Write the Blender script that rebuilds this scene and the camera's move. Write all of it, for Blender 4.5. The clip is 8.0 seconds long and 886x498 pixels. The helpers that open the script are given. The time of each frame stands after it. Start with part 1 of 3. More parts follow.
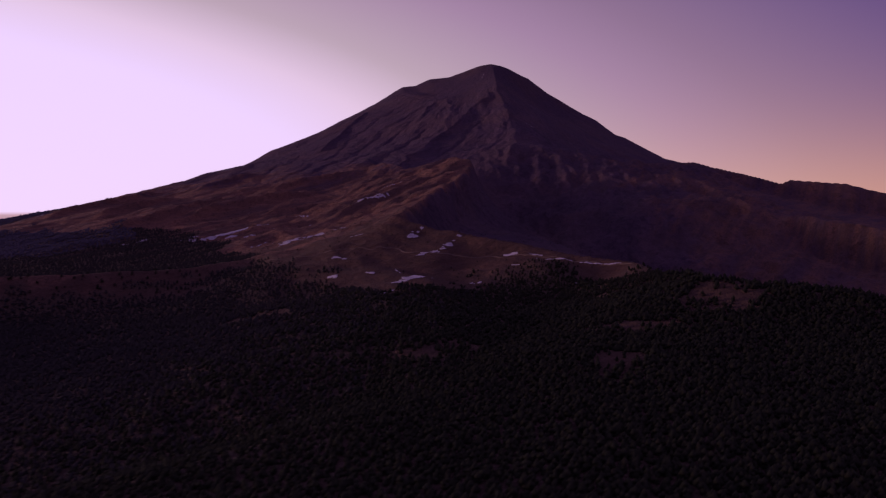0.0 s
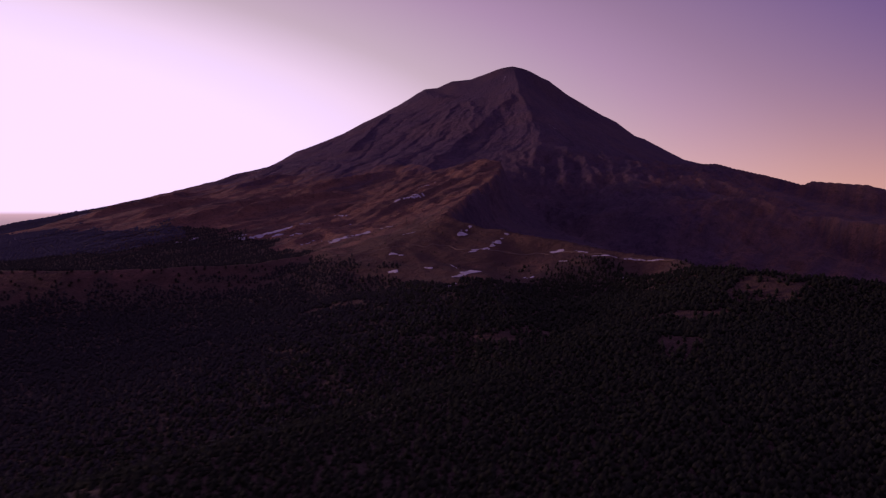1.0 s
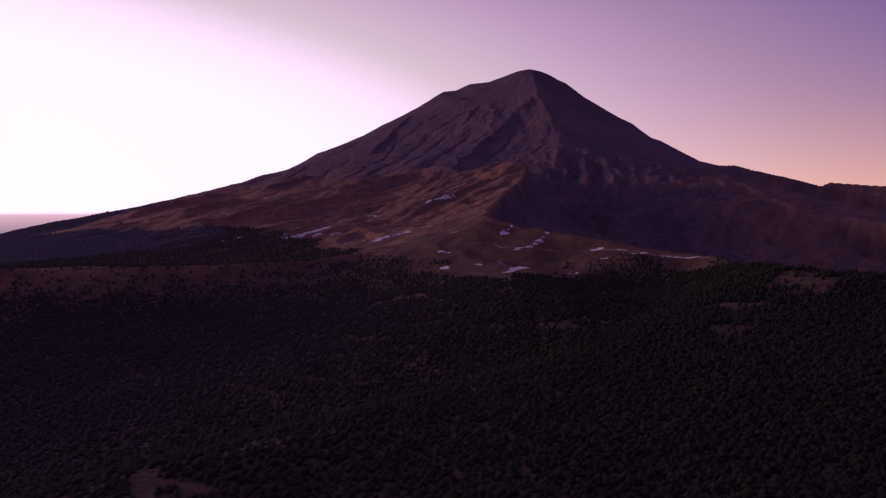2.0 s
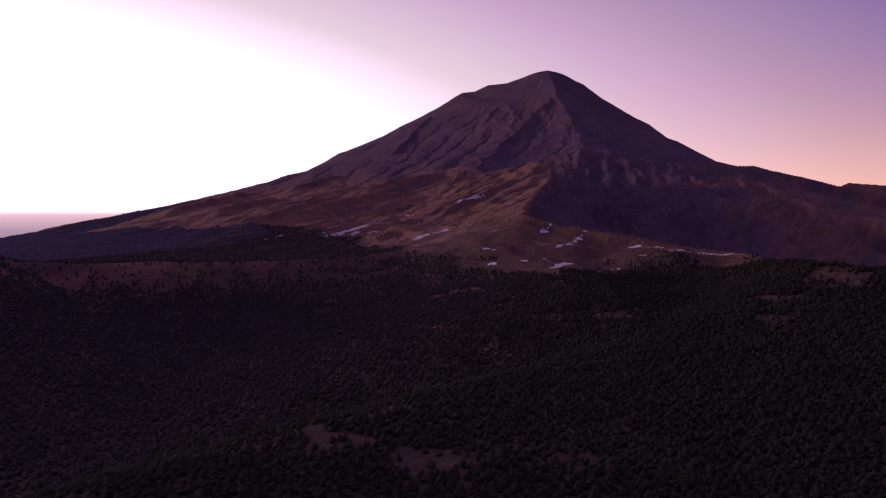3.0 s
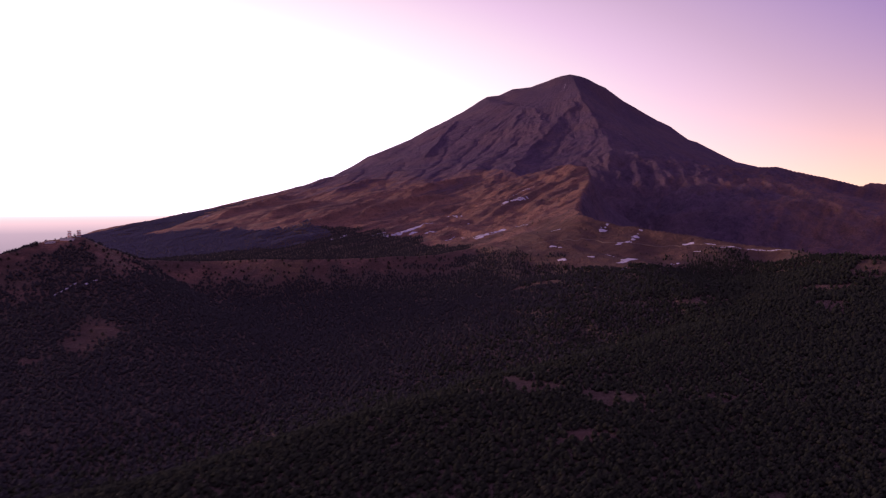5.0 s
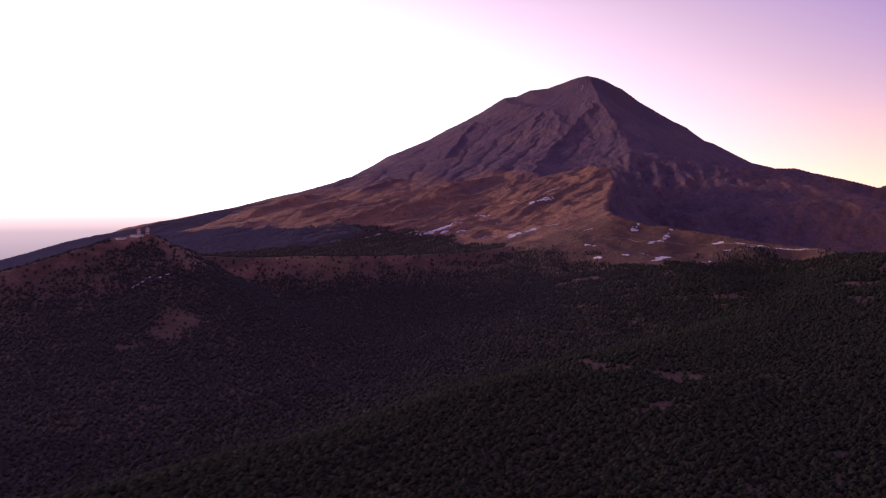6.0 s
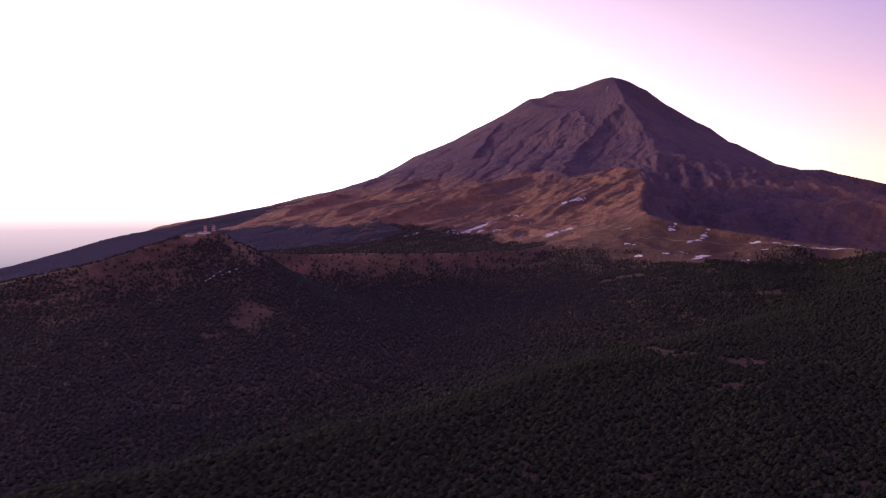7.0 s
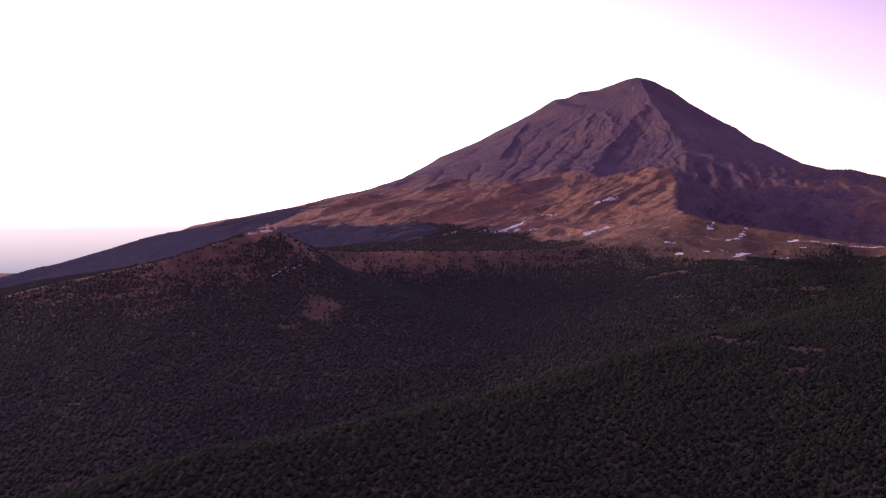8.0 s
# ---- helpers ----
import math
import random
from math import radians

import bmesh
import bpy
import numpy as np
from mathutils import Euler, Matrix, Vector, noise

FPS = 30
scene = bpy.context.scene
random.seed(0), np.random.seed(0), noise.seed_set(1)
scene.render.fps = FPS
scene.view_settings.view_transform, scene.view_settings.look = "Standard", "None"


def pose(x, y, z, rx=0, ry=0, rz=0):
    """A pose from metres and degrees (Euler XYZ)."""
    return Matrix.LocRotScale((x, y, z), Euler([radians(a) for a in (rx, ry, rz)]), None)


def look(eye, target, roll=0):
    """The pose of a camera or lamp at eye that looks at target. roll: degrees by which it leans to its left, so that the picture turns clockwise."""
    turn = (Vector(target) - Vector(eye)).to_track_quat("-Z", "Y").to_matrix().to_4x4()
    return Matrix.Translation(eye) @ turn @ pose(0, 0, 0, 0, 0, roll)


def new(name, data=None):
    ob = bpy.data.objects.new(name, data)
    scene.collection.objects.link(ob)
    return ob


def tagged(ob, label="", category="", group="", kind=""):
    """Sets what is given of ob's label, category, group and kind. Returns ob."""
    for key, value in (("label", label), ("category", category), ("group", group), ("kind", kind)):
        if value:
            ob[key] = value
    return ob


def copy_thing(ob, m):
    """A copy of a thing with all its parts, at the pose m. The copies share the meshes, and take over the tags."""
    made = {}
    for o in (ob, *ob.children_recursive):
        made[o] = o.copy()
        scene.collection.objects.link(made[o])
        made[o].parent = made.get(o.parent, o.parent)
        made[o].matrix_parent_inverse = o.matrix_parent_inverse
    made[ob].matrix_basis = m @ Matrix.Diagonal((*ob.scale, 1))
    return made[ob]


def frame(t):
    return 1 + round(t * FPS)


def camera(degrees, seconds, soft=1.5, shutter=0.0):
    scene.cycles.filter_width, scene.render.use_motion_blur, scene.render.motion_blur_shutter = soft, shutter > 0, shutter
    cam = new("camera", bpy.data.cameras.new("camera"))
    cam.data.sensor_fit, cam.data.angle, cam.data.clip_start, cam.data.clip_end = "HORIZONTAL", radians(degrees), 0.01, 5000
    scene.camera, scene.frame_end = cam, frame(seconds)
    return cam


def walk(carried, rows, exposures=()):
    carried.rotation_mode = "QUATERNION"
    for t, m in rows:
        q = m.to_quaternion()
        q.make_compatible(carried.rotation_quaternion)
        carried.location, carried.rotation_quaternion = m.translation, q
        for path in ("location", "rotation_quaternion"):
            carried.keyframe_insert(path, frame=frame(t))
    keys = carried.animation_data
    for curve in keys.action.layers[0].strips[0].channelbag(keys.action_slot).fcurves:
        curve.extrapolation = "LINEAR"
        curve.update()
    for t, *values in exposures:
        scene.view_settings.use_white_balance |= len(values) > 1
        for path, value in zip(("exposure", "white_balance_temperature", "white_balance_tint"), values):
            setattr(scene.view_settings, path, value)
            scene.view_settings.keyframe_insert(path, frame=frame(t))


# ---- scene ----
cam = camera(64.0, 8.0, soft=1.25, shutter=0.6)
PATH = [
    (0, (-0.019, -0.006, 119.941), (-0.035, 1.991, 119.831), -0.2),
    (0.5, (-12.367, -14.952, 119.695), (-12.4, -12.956, 119.586), -0.1),
    (1, (-24.599, -29.581, 119.582), (-24.649, -27.585, 119.473), -0.1),
    (1.5, (-36.838, -44.144, 119.353), (-36.904, -42.148, 119.245), -0.0),
    (2.8, (-69.877, -82.293, 118.976), (-69.965, -80.298, 118.871), -0.2),
    (3, (-74.787, -88.155, 118.997), (-74.887, -86.16, 118.889), 0.0),
    (3.5, (-86.563, -102.631, 119.338), (-86.67, -100.636, 119.231), -0.2),
    (4, (-98.013, -116.984, 119.643), (-98.126, -114.99, 119.537), -0.2),
    (4.5, (-109.905, -131.898, 119.941), (-110.023, -129.905, 119.835), -0.3),
    (6, (-146.732, -176.695, 120.382), (-146.88, -174.703, 120.274), -0.1),
    (6.5, (-158.27, -190.022, 120.126), (-158.439, -188.032, 120.018), -0.0),
    (7, (-169.946, -203.029, 119.903), (-170.139, -201.041, 119.795), 0.1),
    (7.5, (-181.793, -216.708, 119.724), (-182.013, -214.723, 119.616), 0.0),
    (8, (-193.083, -229.584, 119.574), (-193.324, -227.602, 119.465), 0.1),
]
EXPOSURE = [(0.0, 0.0, 6300, 34), (1.5, 0.36, 6300, 31), (3.0, 0.75, 6350, 24), (4.5, 1.17, 6450, 16), (6.0, 1.60, 6530, 4), (7.5, 2.02, 6590, -5), (8.0, 2.20, 6600, -8)]
walk(cam, [(t, look(eye, target, roll)) for t, eye, target, roll in PATH], EXPOSURE)

# ---- sky, sun ----
SUN_AZ, SUN_EL = -88.0, 6.5     # degrees, azimuth counted to the right of +y
GLOW_AZ = -45.0                  # middle of the dawn glow

world = bpy.data.worlds.new("dawn_sky")
scene.world = world
world.use_nodes = True


class Nodes:
    """Short names for building a node tree."""

    def __init__(self, tree):
        self.tree = tree
        tree.nodes.clear()

    def add(self, kind, **props):
        n = self.tree.nodes.new(kind)
        for k, v in props.items():
            setattr(n, k, v)
        return n

    def put(self, socket, value):
        if isinstance(value, bpy.types.NodeSocket):
            self.tree.links.new(value, socket)
        else:
            socket.default_value = value

    def math(self, op, *values, clamp=False):
        n = self.add("ShaderNodeMath", operation=op, use_clamp=clamp)
        for s, v in zip(n.inputs, values):
            self.put(s, v)
        return n.outputs[0]

    def mix(self, fac, a, b, blend="MIX"):
        n = self.add("ShaderNodeMix", data_type="RGBA", blend_type=blend)
        self.put(n.inputs[0], fac)
        for s, v in ((n.inputs[6], a), (n.inputs[7], b)):
            self.put(s, v if isinstance(v, bpy.types.NodeSocket) or len(v) == 4 else (*v, 1))
        return n.outputs[2]

    def ramp(self, fac, stops, mode="LINEAR"):
        n = self.add("ShaderNodeValToRGB")
        n.color_ramp.interpolation = mode
        e = n.color_ramp.elements
        while len(e) < len(stops):
            e.new(0.5)
        for el, (p, c) in zip(e, stops):
            el.position, el.color = p, (*c, 1) if len(c) == 3 else c
        self.put(n.inputs[0], fac)
        return n.outputs[0]

    def noise(self, vector, scale, detail=4, rough=0.55, out=0):
        n = self.add("ShaderNodeTexNoise")
        self.put(n.inputs["Vector"], vector)
        n.inputs["Scale"].default_value, n.inputs["Detail"].default_value, n.inputs["Roughness"].default_value = scale, detail, rough
        return n.outputs[out]


w = Nodes(world.node_tree)
way = w.add("ShaderNodeTexCoord").outputs["Generated"]
sep = w.add("ShaderNodeSeparateXYZ")
w.put(sep.inputs[0], way)
el = w.math("DEGREES", w.math("ARCSINE", sep.outputs[2]))
az = w.math("DEGREES", w.math("ARCTAN2", sep.outputs[0], sep.outputs[1]))
off = w.math("WRAP", w.math("SUBTRACT", az, GLOW_AZ), 180.0, -180.0)
up = w.math("MAXIMUM", el, 0.0)
s = w.math("SQRT", w.math("ADD", w.math("POWER", w.math("DIVIDE", off, 44.0), 2.0), w.math("POWER", w.math("DIVIDE", up, 15.2), 2.0)))
glow = w.ramp(w.math("DIVIDE", s, 6.0), [
    (0.0, (0.84, 0.72, 0.95)), (0.135, (0.81, 0.695, 0.93)), (0.167, (0.72, 0.60, 0.70)), (0.197, (0.47, 0.39, 0.42)),
    (0.245, (0.345, 0.240, 0.335)), (0.275, (0.255, 0.174, 0.258)), (0.335, (0.115, 0.073, 0.195)), (0.5, (0.14, 0.092, 0.20)), (1.0, (0.165, 0.110, 0.215))])
low = w.math("MULTIPLY", 0.72, w.math("EXPONENT", w.math("MULTIPLY", -1.0, w.math("POWER", w.math("DIVIDE", up, 5.5), 1.5))))
away = w.math("MULTIPLY", low, w.math("GREATER_THAN", s, 0.0))
warm = w.ramp(w.math("DIVIDE", s, 6.0), [(0.0, (0.86, 0.73, 0.90)), (0.14, (0.84, 0.68, 0.80)), (0.22, (0.78, 0.50, 0.34)), (0.30, (0.68, 0.36, 0.20)), (0.5, (0.24, 0.13, 0.19)), (1.0, (0.19, 0.12, 0.20))])
sky = w.mix(away, glow, warm)
# haze over the far plain, under the horizon
down = w.math("DIVIDE", w.math("MAXIMUM", w.math("MULTIPLY", el, -1.0), 0.0), 9.0, clamp=True)
haze = w.ramp(down, [(0.0, (0.74, 0.58, 0.49)), (0.06, (0.52, 0.415, 0.36)), (0.16, (0.30, 0.255, 0.25)), (0.5, (0.13, 0.12, 0.14)), (1.0, (0.09, 0.08, 0.10))])
under = w.mix(1.0, sky, haze, "MULTIPLY")
edge = w.math("MULTIPLY", w.math("MAXIMUM", w.math("MULTIPLY", el, -1.0), 0.0), 4.0, clamp=True)
whole = w.mix(edge, sky, under)
bg = w.add("ShaderNodeBackground")
w.put(bg.inputs[0], whole)
bg.inputs[1].default_value = 1.0
w.put(w.add("ShaderNodeOutputWorld").inputs[0], bg.outputs[0])

sun_data = bpy.data.lights.new("sun", "SUN")
sun_data.energy, sun_data.angle, sun_data.color = 1.18, radians(8), (1.0, 0.62, 0.50)
sun = new("sun", sun_data)
a, e = radians(SUN_AZ), radians(SUN_EL)
sun.matrix_world = look((0, 0, 900), (-900 * math.sin(a) * math.cos(e), -900 * math.cos(a) * math.cos(e), 900 - 900 * math.sin(e)))

# ---- materials ----


def material(name, rough=0.9):
    m = bpy.data.materials.new(name)
    m.use_nodes = True
    n = Nodes(m.node_tree)
    bsdf = n.add("ShaderNodeBsdfPrincipled")
    n.put(n.add("ShaderNodeOutputMaterial").inputs[0], bsdf.outputs[0])
    bsdf.inputs["Roughness"].default_value = rough
    bsdf.inputs["Specular IOR Level"].default_value = 0.15
    return m, n, bsdf


def bump(n, bsdf, height, strength, distance):
    b = n.add("ShaderNodeBump")
    n.put(b.inputs["Height"], height)
    b.inputs["Strength"].default_value, b.inputs["Distance"].default_value = strength, distance
    n.put(bsdf.inputs["Normal"], b.outputs[0])


def ground_material():
    """Ash and rock, dry grass and dark soil, parted by the cover of each place."""
    m, n, bsdf = material("mountain_ground", 0.95)
    pos = n.add("ShaderNodeNewGeometry").outputs["Position"]
    cover = n.add("ShaderNodeAttribute", attribute_name="cover")
    part_ = n.add("ShaderNodeSeparateColor")
    n.put(part_.inputs[0], cover.outputs["Color"])
    big, mid, fine = n.noise(pos, 0.012, 5), n.noise(pos, 0.07, 5, 0.6), n.noise(pos, 0.6, 4, 0.65)
    # streaks of ash and scree that run down from the top
    top_ = n.add("ShaderNodeVectorMath", operation="SUBTRACT")
    n.put(top_.inputs[0], pos)
    top_.inputs[1].default_value = (114, 1900, 500)
    xyz = n.add("ShaderNodeSeparateXYZ")
    n.put(xyz.inputs[0], top_.outputs[0])
    flat_ = n.math("SQRT", n.math("ADD", n.math("POWER", xyz.outputs[0], 2.0), n.math("POWER", xyz.outputs[1], 2.0)))
    turn_ = n.math("ADD", n.math("ARCTAN2", xyz.outputs[0], n.math("MULTIPLY", xyz.outputs[1], -1.0)), n.math("MULTIPLY", big, 0.25))
    polar = n.add("ShaderNodeCombineXYZ")
    n.put(polar.inputs[0], n.math("MULTIPLY", turn_, 36.0))
    n.put(polar.inputs[1], n.math("MULTIPLY", flat_, 0.006))
    streak = n.noise(polar.outputs[0], 1.0, 9, 0.74)
    rock = n.mix(big, (0.108, 0.069, 0.115), (0.158, 0.103, 0.150))
    rock = n.mix(n.math("MULTIPLY", mid, 0.6), rock, (0.080, 0.052, 0.094))
    rough_ = n.noise(pos, 0.16, 5, 0.7)
    rock = n.mix(n.ramp(rough_, [(0.50, (0, 0, 0)), (0.60, (0.7, 0.7, 0.7))]), rock, (0.058, 0.041, 0.072))
    chip = n.noise(pos, 0.35, 6, 0.75)
    rock = n.mix(n.ramp(chip, [(0.52, (0, 0, 0)), (0.64, (0.75, 0.75, 0.75))]), rock, (0.056, 0.038, 0.068))
    rock = n.mix(n.ramp(big, [(0.45, (0, 0, 0)), (0.62, (0.28, 0.28, 0.28))]), rock, (0.170, 0.098, 0.084))
    rock = n.mix(n.ramp(streak, [(0.42, (0, 0, 0)), (0.66, (0.7, 0.7, 0.7))]), rock, (0.052, 0.037, 0.066))
    # lower slope's folds: long pale and dark grass bands, painting light and shade
    place = n.add("ShaderNodeSeparateXYZ")
    n.put(place.inputs[0], pos)
    lie = n.add("ShaderNodeCombineXYZ")
    n.put(lie.inputs[0], n.math("SUBTRACT", n.math("MULTIPLY", place.outputs[0], 0.048), n.math("MULTIPLY", place.outputs[1], 0.036)))
    n.put(lie.inputs[1], n.math("ADD", n.math("MULTIPLY", place.outputs[0], 0.0036), n.math("MULTIPLY", place.outputs[1], 0.0048)))
    band = n.noise(lie.outputs[0], 1.0, 6, 0.62)
    grass = n.mix(mid, (0.335, 0.174, 0.124), (0.220, 0.113, 0.091))
    grass = n.mix(n.ramp(fine, [(0.46, (0, 0, 0)), (0.64, (0.6, 0.6, 0.6))]), grass, (0.062, 0.042, 0.038))
    grass = n.mix(n.ramp(band, [(0.45, (0, 0, 0)), (0.60, (0.8, 0.8, 0.8))]), grass, (0.130, 0.080, 0.078))
    grass = n.mix(n.ramp(streak, [(0.48, (0, 0, 0)), (0.70, (0.6, 0.6, 0.6))]), grass, (0.078, 0.048, 0.052))
    grass = n.mix(n.ramp(rough_, [(0.52, (0, 0, 0)), (0.66, (0.6, 0.6, 0.6))]), grass, (0.085, 0.052, 0.052))
    # dull brown of the low grass, darkened to stand in for its shade
    worn = n.math("ADD", part_.outputs[2], n.math("MULTIPLY", n.math("SUBTRACT", mid, 0.5), 1.2), clamp=True)
    grass = n.mix(n.ramp(worn, [(0.25, (0, 0, 0)), (0.7, (0.9, 0.9, 0.9))]), grass, n.mix(rough_, (0.118, 0.068, 0.058), (0.072, 0.045, 0.042)))
    soil = n.mix(mid, (0.078, 0.060, 0.054), (0.125, 0.088, 0.072))
    g = n.math("ADD", part_.outputs[0], n.math("ADD", n.math("MULTIPLY", n.math("SUBTRACT", mid, 0.5), 0.8), n.math("ADD", n.math("MULTIPLY", n.math("SUBTRACT", streak, 0.5), 0.7), n.math("MULTIPLY", n.math("SUBTRACT", 0.5, band), 0.9))), clamp=True)
    f = n.math("ADD", part_.outputs[1], n.math("MULTIPLY", n.math("SUBTRACT", mid, 0.5), 0.7), clamp=True)
    col = n.mix(n.ramp(g, [(0.2, (0, 0, 0)), (0.8, (1, 1, 1))]), rock, grass)
    col = n.mix(n.ramp(f, [(0.15, (0, 0, 0)), (0.85, (1, 1, 1))]), col, soil)
    n.put(bsdf.inputs["Base Color"], col)
    bump(n, bsdf, n.math("ADD", mid, n.math("ADD", n.math("MULTIPLY", fine, 0.35), n.math("ADD", n.math("MULTIPLY", streak, 1.6), n.math("MULTIPLY", rough_, 1.3)))), 1.0, 4.5)
    return m


def plain_material(name, low_col, high_col, scale, rough=0.9, bump_size=0.0):
    m, n, bsdf = material(name, rough)
    pos = n.add("ShaderNodeTexCoord").outputs["Object"]
    k = n.noise(pos, scale, 5, 0.6)
    n.put(bsdf.inputs["Base Color"], n.mix(n.ramp(k, [(0.3, (0, 0, 0)), (0.7, (1, 1, 1))]), low_col, high_col))
    if bump_size:
        bump(n, bsdf, k, 0.5, bump_size)
    return m


def leaf_material(name, stops, shade):
    m, n, bsdf = material(name, 0.9)
    geo = n.add("ShaderNodeNewGeometry")
    info = n.add("ShaderNodeObjectInfo")
    tree = n.math("FRACT", n.math("ADD", n.add("ShaderNodeAttribute", attribute_name="cover").outputs["Fac"], n.math("MULTIPLY", info.outputs["Random"], 7.0)))
    r = n.math("ADD", n.math("MULTIPLY", tree, 0.75), n.math("MULTIPLY", geo.outputs["Random Per Island"], 0.25))
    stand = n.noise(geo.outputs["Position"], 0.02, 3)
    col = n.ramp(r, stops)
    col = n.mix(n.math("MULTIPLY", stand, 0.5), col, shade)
    n.put(bsdf.inputs["Base Color"], col)
    # normals bent upward, which evens out light and dark over the crown lumps
    soft = n.add("ShaderNodeVectorMath", operation="ADD")
    n.put(soft.inputs[0], geo.outputs["Normal"])
    soft.inputs[1].default_value = (0.0, 0.0, 2.2)
    unit = n.add("ShaderNodeVectorMath", operation="NORMALIZE")
    n.put(unit.inputs[0], soft.outputs[0])
    n.put(bsdf.inputs["Normal"], unit.outputs[0])
    return m


GROUND = ground_material()
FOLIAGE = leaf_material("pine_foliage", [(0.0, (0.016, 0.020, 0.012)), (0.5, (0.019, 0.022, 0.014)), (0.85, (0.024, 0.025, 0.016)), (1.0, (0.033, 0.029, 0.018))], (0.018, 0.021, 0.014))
# same pines, paler and greyer: valley haze painted into the foliage
HAZED_VALLEY = leaf_material("hazed_valley_foliage", [(0.0, (0.031, 0.030, 0.033)), (0.6, (0.034, 0.032, 0.035)), (1.0, (0.044, 0.037, 0.037))], (0.032, 0.030, 0.033))
# far flank pines, with the blue of distance haze put into their colour
HAZED_WOOD = leaf_material("haze_blue_foliage", [(0.0, (0.062, 0.057, 0.095)), (0.6, (0.068, 0.062, 0.101)), (1.0, (0.074, 0.067, 0.105))], (0.064, 0.058, 0.096))
BARK = plain_material("pine_bark", (0.05, 0.035, 0.028), (0.11, 0.075, 0.06), 3.0, 0.95, 0.05)
DIRT = plain_material("pale_dirt", (0.11, 0.080, 0.070), (0.17, 0.125, 0.11), 0.4, 0.95, 0.2)
THIN_SNOW = plain_material("thin_dirty_snow", (0.15, 0.12, 0.145), (0.24, 0.20, 0.235), 0.2, 0.8, 0.3)
SNOW = plain_material("old_snow", (0.28, 0.26, 0.32), (0.51, 0.48, 0.55), 0.5, 0.7, 0.4)

# ---- shape of the land ----


def lattice(ix, iy, seed):
    k = (ix.astype(np.int64) * 374761393 + iy.astype(np.int64) * 668265263 + seed * 1442695041) & 0xFFFFFFFF
    k = ((k ^ (k >> 13)) * 1274126177) & 0xFFFFFFFF
    a = ((k ^ (k >> 16)) & 0xFFFF) / 65536.0 * 2 * np.pi
    return np.cos(a), np.sin(a)


def grad_noise(x, y, seed=0):
    """Gradient noise, about -0.7 to 0.7."""
    ix, iy = np.floor(x), np.floor(y)
    fx, fy = x - ix, y - iy
    u, v = fx * fx * fx * (fx * (fx * 6 - 15) + 10), fy * fy * fy * (fy * (fy * 6 - 15) + 10)

    def corner(dx, dy):
        gx, gy = lattice(ix + dx, iy + dy, seed)
        return gx * (fx - dx) + gy * (fy - dy)

    low_, high_ = corner(0, 0) * (1 - u) + corner(1, 0) * u, corner(0, 1) * (1 - u) + corner(1, 1) * u
    return low_ * (1 - v) + high_ * v


def fbm(x, y, size, octaves=4, seed=0, ridged=False, gain=0.5):
    total, amp = 0.0, 1.0
    for i in range(octaves):
        v = grad_noise(x / size * 2 ** i + 17.3 * i, y / size * 2 ** i - 9.1 * i, seed + i)
        total = total + amp * ((0.45 - np.abs(v)) * 1.6 if ridged else v)
        amp *= gain
    return total


def smooth(a, b, x):
    k = np.clip((x - a) / (b - a), 0, 1)
    return k * k * (3 - 2 * k)


def top(a, b, k):
    """A soft maximum of two heights, k metres soft."""
    m = np.clip(0.5 + 0.5 * (a - b) / k, 0, 1)
    return b * (1 - m) + a * m + k * m * (1 - m)


def along(x, y, crest):
    """Distance to a crest line, the side (+1: to the right of its run), the crest's height and the way along it."""
    best, side, high, run = np.full(x.shape, 1e9), np.zeros(x.shape), np.zeros(x.shape), np.zeros(x.shape)
    gone, runs = 0.0, []
    for (x0, y0, z0), (x1, y1, z1) in zip(crest, crest[1:]):
        dx, dy = x1 - x0, y1 - y0
        length = math.hypot(dx, dy)
        k = np.clip(((x - x0) * dx + (y - y0) * dy) / length ** 2, 0, 1)
        px, py = x - x0 - k * dx, y - y0 - k * dy
        d = np.hypot(px, py)
        near = d < best
        best = np.where(near, d, best)
        side = np.where(near, np.sign(px * dy - py * dx), side)
        runs.append((d, z0 + k * (z1 - z0)))
        run = np.where(near, gone + k * length, run)
        gone += length
    # heights of neighbouring stretches flow into each other away from the crest
    weight = np.zeros(x.shape)
    for d, z in runs:
        share = np.exp(-(d - best) / (0.22 * best + 2.0))
        high, weight = high + share * z, weight + share
    high = high / weight
    return best, side, high, run


PEAK = (114.0, 1900.0)
# height of the cone by the distance from its top: towards -x, +x and -y
LEFT = [(0, 505), (32, 498), (60, 488), (91, 478), (110, 471), (163, 466), (200, 449), (236, 445), (262, 430), (300, 406), (370, 370), (404, 355), (454, 328), (500, 309), (571, 281), (607, 256), (650, 232), (690, 208), (789, 166), (955, 135), (1157, 95), (1290, 65), (1400, 35), (1520, 0), (1800, -70), (2400, -220)]
RIGHT = [(0, 505), (30, 496), (67, 480), (99, 465), (150, 427), (194, 401), (242, 373), (278, 356), (328, 318), (355, 309), (398, 286), (429, 270), (460, 254), (520, 240), (700, 150), (1000, 60), (1400, -20), (2000, -120)]
FRONT = [(0, 505), (60, 486), (150, 446), (385, 340), (600, 243), (790, 180), (850, 158), (1000, 126), (1200, 96), (1350, 84), (1550, 66), (1800, 35), (2400, -80)]
# how far the wooded flank lies under the cone, by the way towards -x
FLANK = [(520, 0), (650, 2), (770, 6), (880, 10), (985, 8), (1005, 17), (1150, 48), (1300, 78), (1800, 150)]

